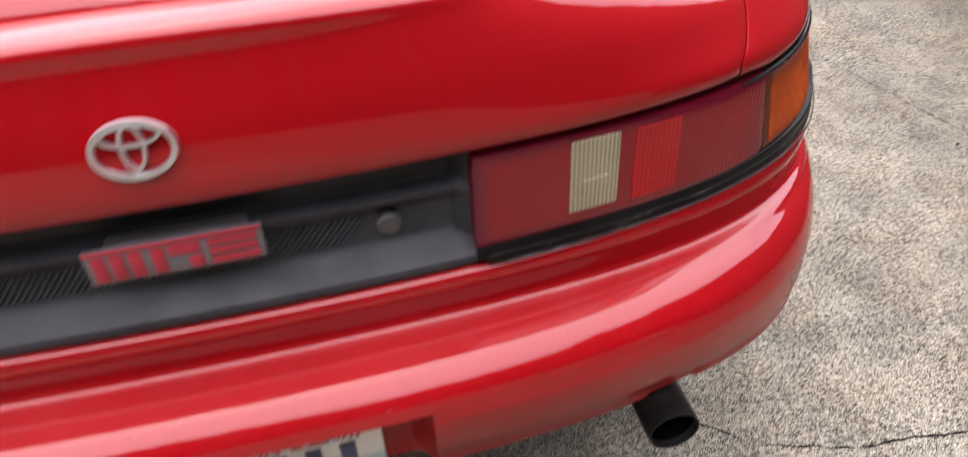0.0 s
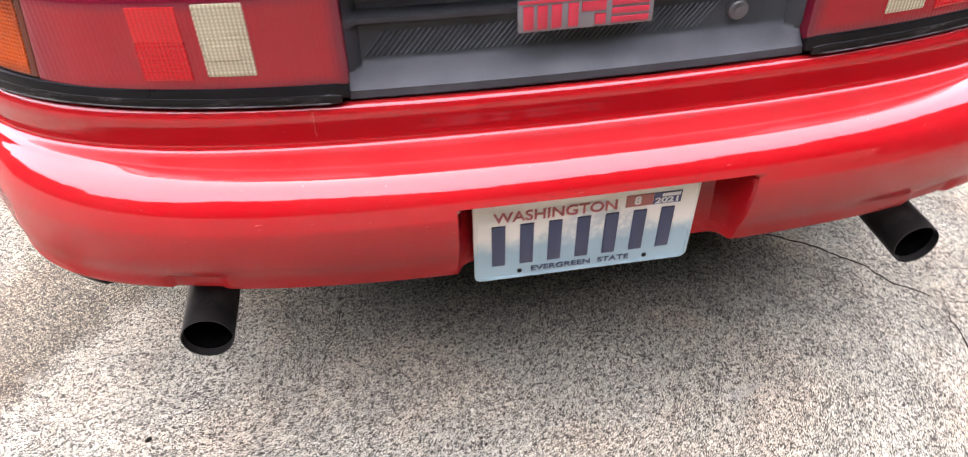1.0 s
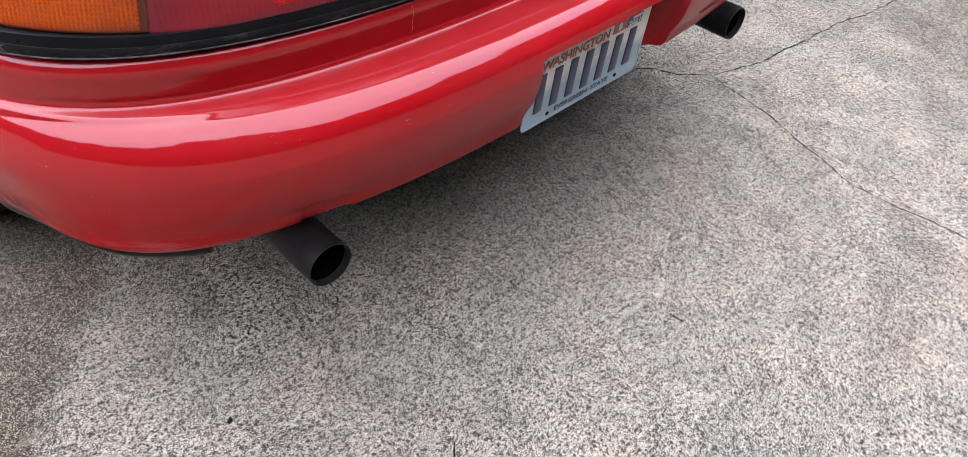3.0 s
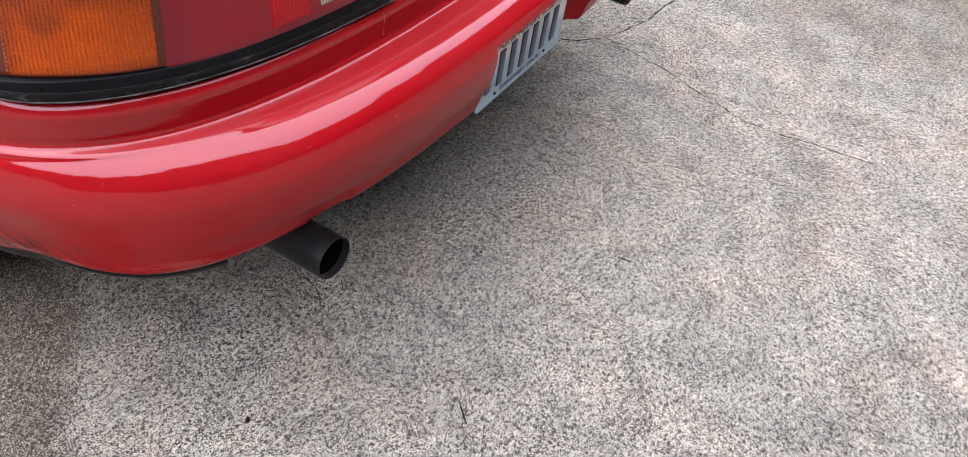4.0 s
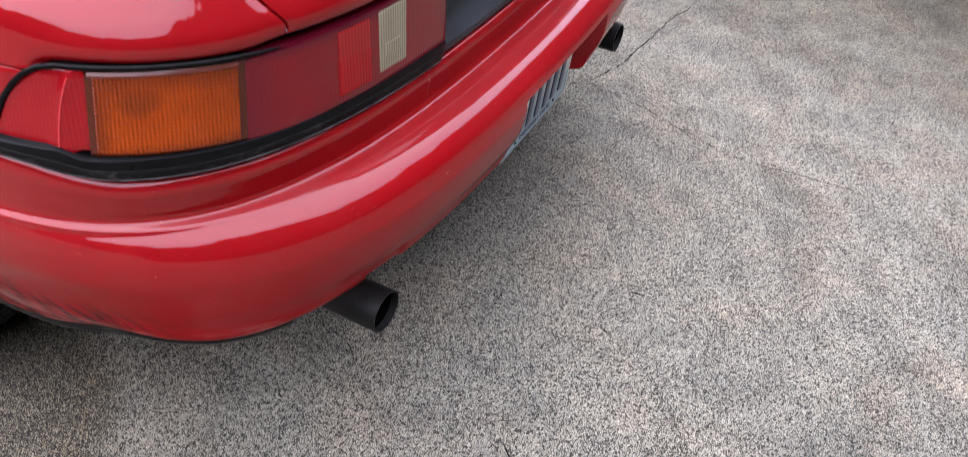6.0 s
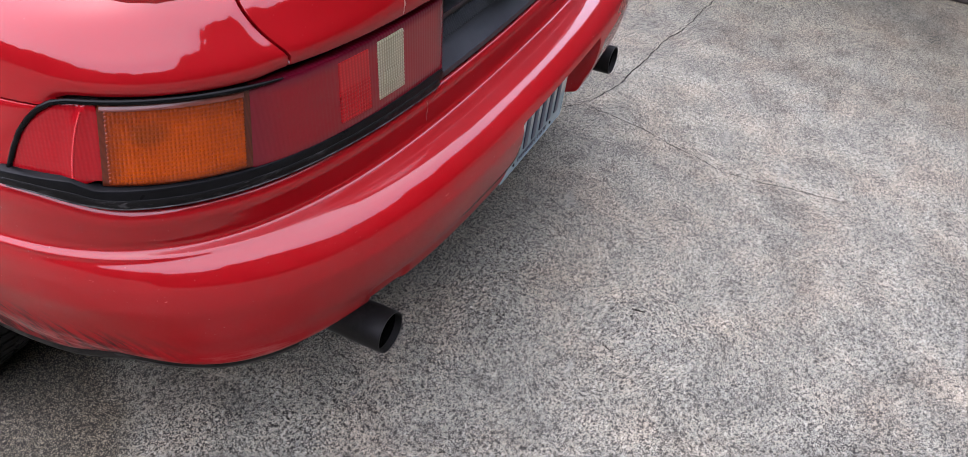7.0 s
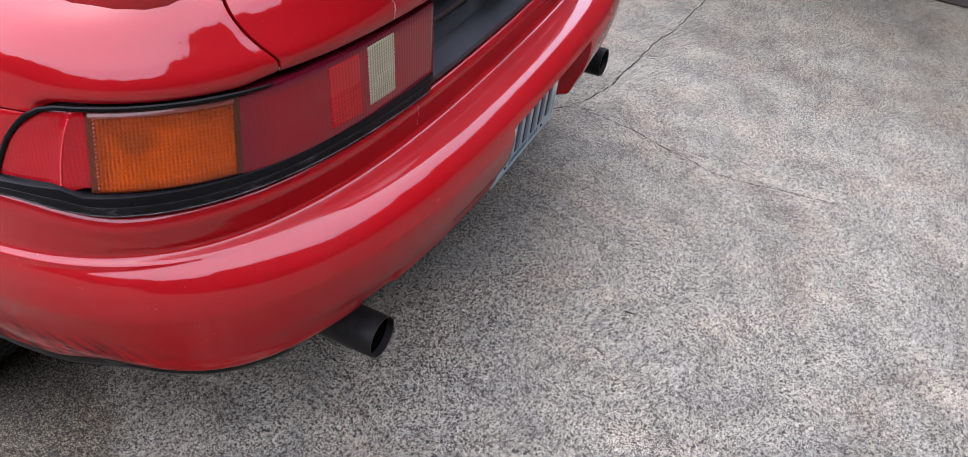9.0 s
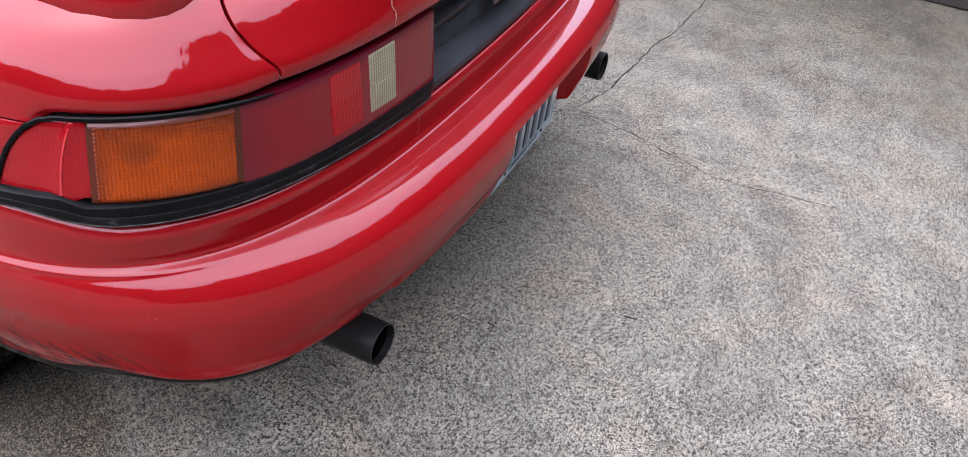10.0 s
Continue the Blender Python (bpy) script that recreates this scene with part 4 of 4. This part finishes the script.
def make_spoiler():
    """A wing that stands on the deck and comes down to the quarter panels at its ends."""
    section = [(0.0, -0.050), (-0.002, -0.012), (0.000, -0.003), (0.008, 0.010), (0.028, 0.027), (0.060, 0.038), (0.110, 0.042), (0.160, 0.036), (0.195, 0.018), (0.205, -0.05)]
    sec = glide(section, 30)
    points = []
    for dy, dz in sec:
        line = []
        for x in np.linspace(-1, 1, 81):
            k = abs(x)
            e = max(0.0, (k - 0.86) / 0.14)
            tuck = 1 - math.sqrt(max(0.0, 1 - e**2.2))
            base_y = 0.100 + 0.155 * k**2.2 * (1 - 0.5 * k**3) + 0.22 * tuck
            base_z = 0.914 - 0.050 * k**2.6
            line.append((0.715 * x, base_y + dy * (1 - 0.9 * tuck) * (1 - 0.15 * k), base_z + dz * (1 - 0.6 * tuck) - 0.03 * tuck))
        points.append(line)
    verts, faces = grid(points)
    ob = mesh_ob("spoiler", verts, faces, RED, CAR, "", 45)
    bm = bmesh.new()
    bm.from_mesh(ob.data)
    bmesh.ops.holes_fill(bm, edges=[e for e in bm.edges if e.is_boundary])
    bmesh.ops.recalc_face_normals(bm, faces=bm.faces)
    bm.to_mesh(ob.data)
    bm.free()
    return ob


def make_pipe(side):
    bm = bmesh.new()
    tip = Vector((0.529 * side, 0.002, 0.290))
    rings = []
    outline = [(0.60, 0.0355), (0.30, 0.0358), (0.04, 0.036), (0.003, 0.036), (0.0, 0.0353), (0.0, 0.0338), (0.004, 0.0332), (0.28, 0.033)]
    for back, rad in outline:
        rings.append([bm.verts.new(tip + Vector((rad * math.cos(k * math.pi / 18), back, rad * math.sin(k * math.pi / 18)))) for k in range(36)])
    for r, s in zip(rings, rings[1:]):
        for k in range(36):
            bm.faces.new((r[k], r[(k + 1) % 36], s[(k + 1) % 36], s[k]))
    bm.faces.new(rings[-1])
    bm.faces.new(rings[0])
    pipe = part("exhaust_pipe", bm, PIPE, CAR, "matte black round exhaust pipe", 30)
    bm = bmesh.new()
    tube(bm, [tip + Vector((0, 0.012, 0)), tip + Vector((0, 0.24, 0)), tip + Vector((0, 0.25, 0))], [0.0329, 0.0329, 0.001], 24, False)
    part("pipe_bore", bm, SOOT, pipe, "sooty bore")


def lettering(name, text, size, x, z, mat, parent, y=-0.0016, bold=0.0, width=None):
    cu = bpy.data.curves.new(name, "FONT")
    cu.body, cu.size, cu.align_x, cu.align_y, cu.extrude, cu.offset = text, size, "CENTER", "CENTER", 0.0003, bold
    tmp = bpy.data.objects.new(name, cu)
    scene.collection.objects.link(tmp)
    bpy.context.view_layer.update()
    me = bpy.data.meshes.new_from_object(tmp.evaluated_get(bpy.context.evaluated_depsgraph_get()))
    bpy.data.objects.remove(tmp)
    sx = 1.0
    if width:
        xs = [v.co.x for v in me.vertices]
        sx = width / (max(xs) - min(xs))
    me.transform(pose(x, y, z, 90, 0, 0) @ Matrix.Diagonal((sx, 1, 1, 1)))
    me.materials.clear()
    me.materials.append(mat)
    ob = new(name, me)
    ob.parent = parent
    return ob


def make_plate():
    """A stamped metal plate, 305 by 152 mm, with its number as plain bars."""
    w, h, r = 0.1525, 0.0762, 0.011
    outline = []
    for cx, cz, t0 in ((w - r, h - r, 0), (-w + r, h - r, 90), (-w + r, -h + r, 180), (w - r, -h + r, 270)):
        outline += [(cx, cz, radians(t0 + 15 * k)) for k in range(7)]
    bm = bmesh.new()
    loops = []
    for inset, y in ((0.0, 0.0012), (0.0, -0.0002), (0.0012, -0.0010), (0.0042, -0.0010), (0.0054, 0.0)):
        loops.append([bm.verts.new((cx + (r - inset) * math.cos(t), y, cz + (r - inset) * math.sin(t))) for cx, cz, t in outline])
    for a, b in zip(loops, loops[1:]):
        for k in range(len(a)):
            bm.faces.new((a[k], a[(k + 1) % len(a)], b[(k + 1) % len(a)], b[k]))
    bm.faces.new(loops[-1])
    bm.faces.new(loops[0][::-1])
    plate = part("license_plate", bm, PLATE_FACE, CAR, "white and pale blue license plate", 30)
    lettering("state_name", "WASHINGTON", 0.0245, -0.042, 0.0405, PLATE_RED, plate, bold=0.0004, width=0.166)
    lettering("motto", "EVERGREEN  STATE", 0.0135, -0.004, -0.0600, NAVY, plate, bold=0.0002, width=0.140)
    for k in range(7):
        bm = bmesh.new()
        x = -0.119 + 0.0385 * k
        block(bm, x - 0.0092, x + 0.0092, -0.0022, 0.0004, -0.047, 0.026, 0.0008)
        part("number_bar", bm, NAVY, plate, "dark blue bar")
    bm = bmesh.new()
    block(bm, 0.052, 0.089, -0.0009, 0.0002, 0.0330, 0.0530)
    part("sticker", bm, STICKER, plate, "red month sticker")
    bm = bmesh.new()
    block(bm, 0.0895, 0.128, -0.0009, 0.0002, 0.0330, 0.0530)
    part("sticker", bm, STICKER_BLUE, plate, "dark blue year sticker")
    bm = bmesh.new()
    block(bm, 0.101, 0.126, -0.0012, 0.0002, 0.0455, 0.0510)
    part("sticker_bar", bm, WHITE, plate, "white serial bar")
    lettering("month", "8", 0.0185, 0.068, 0.0430, WHITE, plate, y=-0.0013, bold=0.0006)
    lettering("year", "2021", 0.0125, 0.109, 0.0390, WHITE, plate, y=-0.0013, bold=0.0004, width=0.032)
    for x in (-0.0895, 0.0895):
        bm = bmesh.new()
        tube(bm, [(x, 0.001, -0.0625), (x, -0.0015, -0.0625), (x, -0.002, -0.0625)], [0.0036, 0.0034, 0.0022], 14)
        part("plate_screw", bm, INSIDE, plate, "black screw")
    plate.matrix_basis = pose(-0.001, -0.008, 0.4112, 4, 0, 0)
    return plate


def make_wheel(side, along=0.892):
    bm = bmesh.new()
    prof = [(-0.09, 0.20), (-0.098, 0.235), (-0.100, 0.262), (-0.092, 0.286), (-0.078, 0.297), (-0.03, 0.300), (0.03, 0.300), (0.078, 0.297), (0.092, 0.286), (0.100, 0.262), (0.098, 0.235), (0.09, 0.20)]
    loops = [[bm.verts.new((dx, r * math.cos(k * math.pi / 36), r * math.sin(k * math.pi / 36))) for k in range(72)] for dx, r in prof]
    for a, b in zip(loops, loops[1:] + loops[:1]):
        for k in range(72):
            bm.faces.new((a[k], a[(k + 1) % 72], b[(k + 1) % 72], b[k]))
    wheel = part("wheel", bm, TYRE, CAR, "black tyre on an alloy wheel", 30)
    bm = bmesh.new()
    for g in (-0.05, -0.017, 0.017, 0.05):
        for k in range(72):
            t = k * math.pi / 36
            c = Vector((g, 0.3005 * math.cos(t), 0.3005 * math.sin(t)))
            m = Matrix.Translation(c) @ Matrix.Rotation(t, 4, "X") @ Matrix.Rotation(0.3 if g > 0 else -0.3, 4, "Y")
            bmesh.ops.create_cube(bm, size=1, matrix=m @ Matrix.Diagonal((0.027, 0.006, 0.018, 1)))
    part("tread", bm, TYRE, wheel)
    bm = bmesh.new()
    tube(bm, [(-0.09, 0, 0), (0.09, 0, 0)], 0.198, 40)
    for k in range(5):
        m = Matrix.Rotation(k * 2 * math.pi / 5, 4, "X") @ Matrix.Translation((side * 0.092, 0, 0.1)) @ Matrix.Diagonal((0.02, 0.05, 0.19, 1))
        bmesh.ops.create_cube(bm, size=1, matrix=m)
    part("rim", bm, ALLOY, wheel)
    wheel.matrix_basis = pose(side * 0.766, along, 0.302)


def make_shell():
    """Unseen, added to block light ahead of the tail: floor pan, plain body, cabin."""
    bm = bmesh.new()
    block(bm, -0.66, 0.66, 0.50, 3.9, 0.15, 0.36, 0.02)
    part("floor_pan", bm, INSIDE, CAR)
    # hidden box, added to keep light off the ground under the tail
    bm = bmesh.new()
    block(bm, -0.60, 0.60, 0.16, 0.48, 0.245, 0.37, 0.03)
    part("muffler", bm, INSIDE, CAR, "unseen dark muffler box, added to block light under the tail")
    points = []
    key = [(0.60, 0.80, 0.92, 0.40), (1.2, 0.84, 0.94, 0.40), (1.7, 0.845, 0.93, 0.34), (2.6, 0.84, 0.88, 0.34), (3.3, 0.83, 0.78, 0.34), (3.8, 0.78, 0.66, 0.36), (4.1, 0.62, 0.52, 0.40)]
    for y, w, top, low in glide(key, 40):
        line = []
        for t in np.linspace(0, 2 * math.pi, 48, endpoint=False):
            c, s = math.cos(t), math.sin(t)
            x = (w - 0.02) * math.copysign(abs(c) ** 0.45, c)
            z = (top + low) / 2 + ((top - low) / 2 - 0.02) * math.copysign(abs(s) ** 0.55, s)
            line.append((x, y, z))
        points.append(line + line[:1])
    verts, faces = grid(points)
    faces.append(tuple(range(39 * 49, 39 * 49 + 48)))
    mesh_ob("front_body", verts, faces, RED, CAR, "", 45)
    points = []
    key = [(1.0, 0.60, 0.93), (1.35, 0.60, 1.02), (1.8, 0.56, 1.19), (2.2, 0.56, 1.23), (2.5, 0.57, 1.19), (3.0, 0.64, 0.92)]
    for y, w, top in glide(key, 28):
        points.append([(w * math.copysign(abs(math.cos(t)) ** 0.5, math.cos(t)), y, 0.80 + (top - 0.80) * math.sin(t) ** 0.6) for t in np.linspace(0.001, math.pi - 0.001, 30)])
    verts, faces = grid(points)
    mesh_ob("cabin", verts, faces, INSIDE, CAR, "", 45)
    # inner wall behind lamps and panel gaps
    line = [[(x, y, z) for x, y in [(sd * (lamp_at(s)[0] - 0.03), lamp_at(s)[1] + 0.045) for sd, s in [(-1, q) for q in np.linspace(1.25, 0, 40)] + [(1, q) for q in np.linspace(0.03, 1.25, 39)]]] for z in np.linspace(0.42, 0.80, 6)]
    verts, faces = grid(line)
    ob = mesh_ob("inner_wall", verts, faces, INSIDE, CAR, "", 30)
    thick = ob.modifiers.new("thickness", "SOLIDIFY")
    thick.thickness = 0.01


def make_lower_lip(side):
    """The black edge below the corner of the bumper."""
    points = []
    for z, inw in ((0.342, 0.014), (0.348, 0.006), (0.358, 0.002), (0.374, 0.004)):
        line = []
        for a in np.linspace(0.92, 1.82, 42):
            level = (z, -0.012 + inw, 0.03, 0.851 - inw, 0.615, 4.0, 0.014)
            p = plan(level, a * side)
            p[0] -= side * 0.022 * step(0.08, 0.27, p[1])
            p[2] -= 0.035 * step(0.25, 0.55, p[1])
            p[2] -= 0.011 * corner_sag(a) + 0.013 * step(0.25, 0.37, p[1])
            line.append(p)
        points.append(line if side > 0 else line[::-1])
    panel("lower_lip", points, RUBBER, CAR, 0.006, 0.001, 0.0, "black plastic lip under the bumper corner")


BUMPER_OB = make_bumper()
DECK_OB = make_deck()
for sign in (-1, 1):
    make_lamp(sign)
    make_trim(sign)
    make_pipe(sign)
    make_wheel(sign)
    make_wheel(sign, 3.335)
    make_lower_lip(sign)
make_tray()
make_emblem(DECK_OB)
make_spoiler()
make_plate()
make_shell()


def make_drips():
    """Dried drips and specks on the deck lid and the bumper."""
    rnd = random.Random(5)

    def on_body(table, x, z):
        rows = glide(table, 400)
        level = rows[int(np.argmin(np.abs(rows[:, 0] - z)))] if table is DECK else min(rows[:260], key=lambda r: abs(r[0] - z))
        a = min(np.linspace(-1.0, 1.0, 801), key=lambda q: abs(plan(level, q)[0] - x))
        return plan(level, a)

    bm = bmesh.new()
    line, off = [], 0.0
    for z in np.linspace(0.765, 0.830, 16):
        off = 0.7 * off + rnd.uniform(-0.002, 0.002)
        p = on_body(DECK, -0.397 + off, z)
        line.append((p[0], p[1] - 0.0006, p[2]))
    tube(bm, line, [0.0005 + 0.0008 * rnd.random() for _ in line], 6)
    part("dried_drip", bm, DRIP, DECK_OB, "pale dried drip")
    bm = bmesh.new()
    line = []
    for z in np.linspace(0.562, 0.598, 9):
        p = on_body(BUMPER, -0.335 + rnd.uniform(-0.001, 0.001), z)
        line.append((p[0], p[1] - 0.0004, p[2]))
    tube(bm, line, [0.0002 + 0.0003 * rnd.random() for _ in line], 6)
    part("dried_drip", bm, DRIP, BUMPER_OB, "pale dried drip")


make_drips()
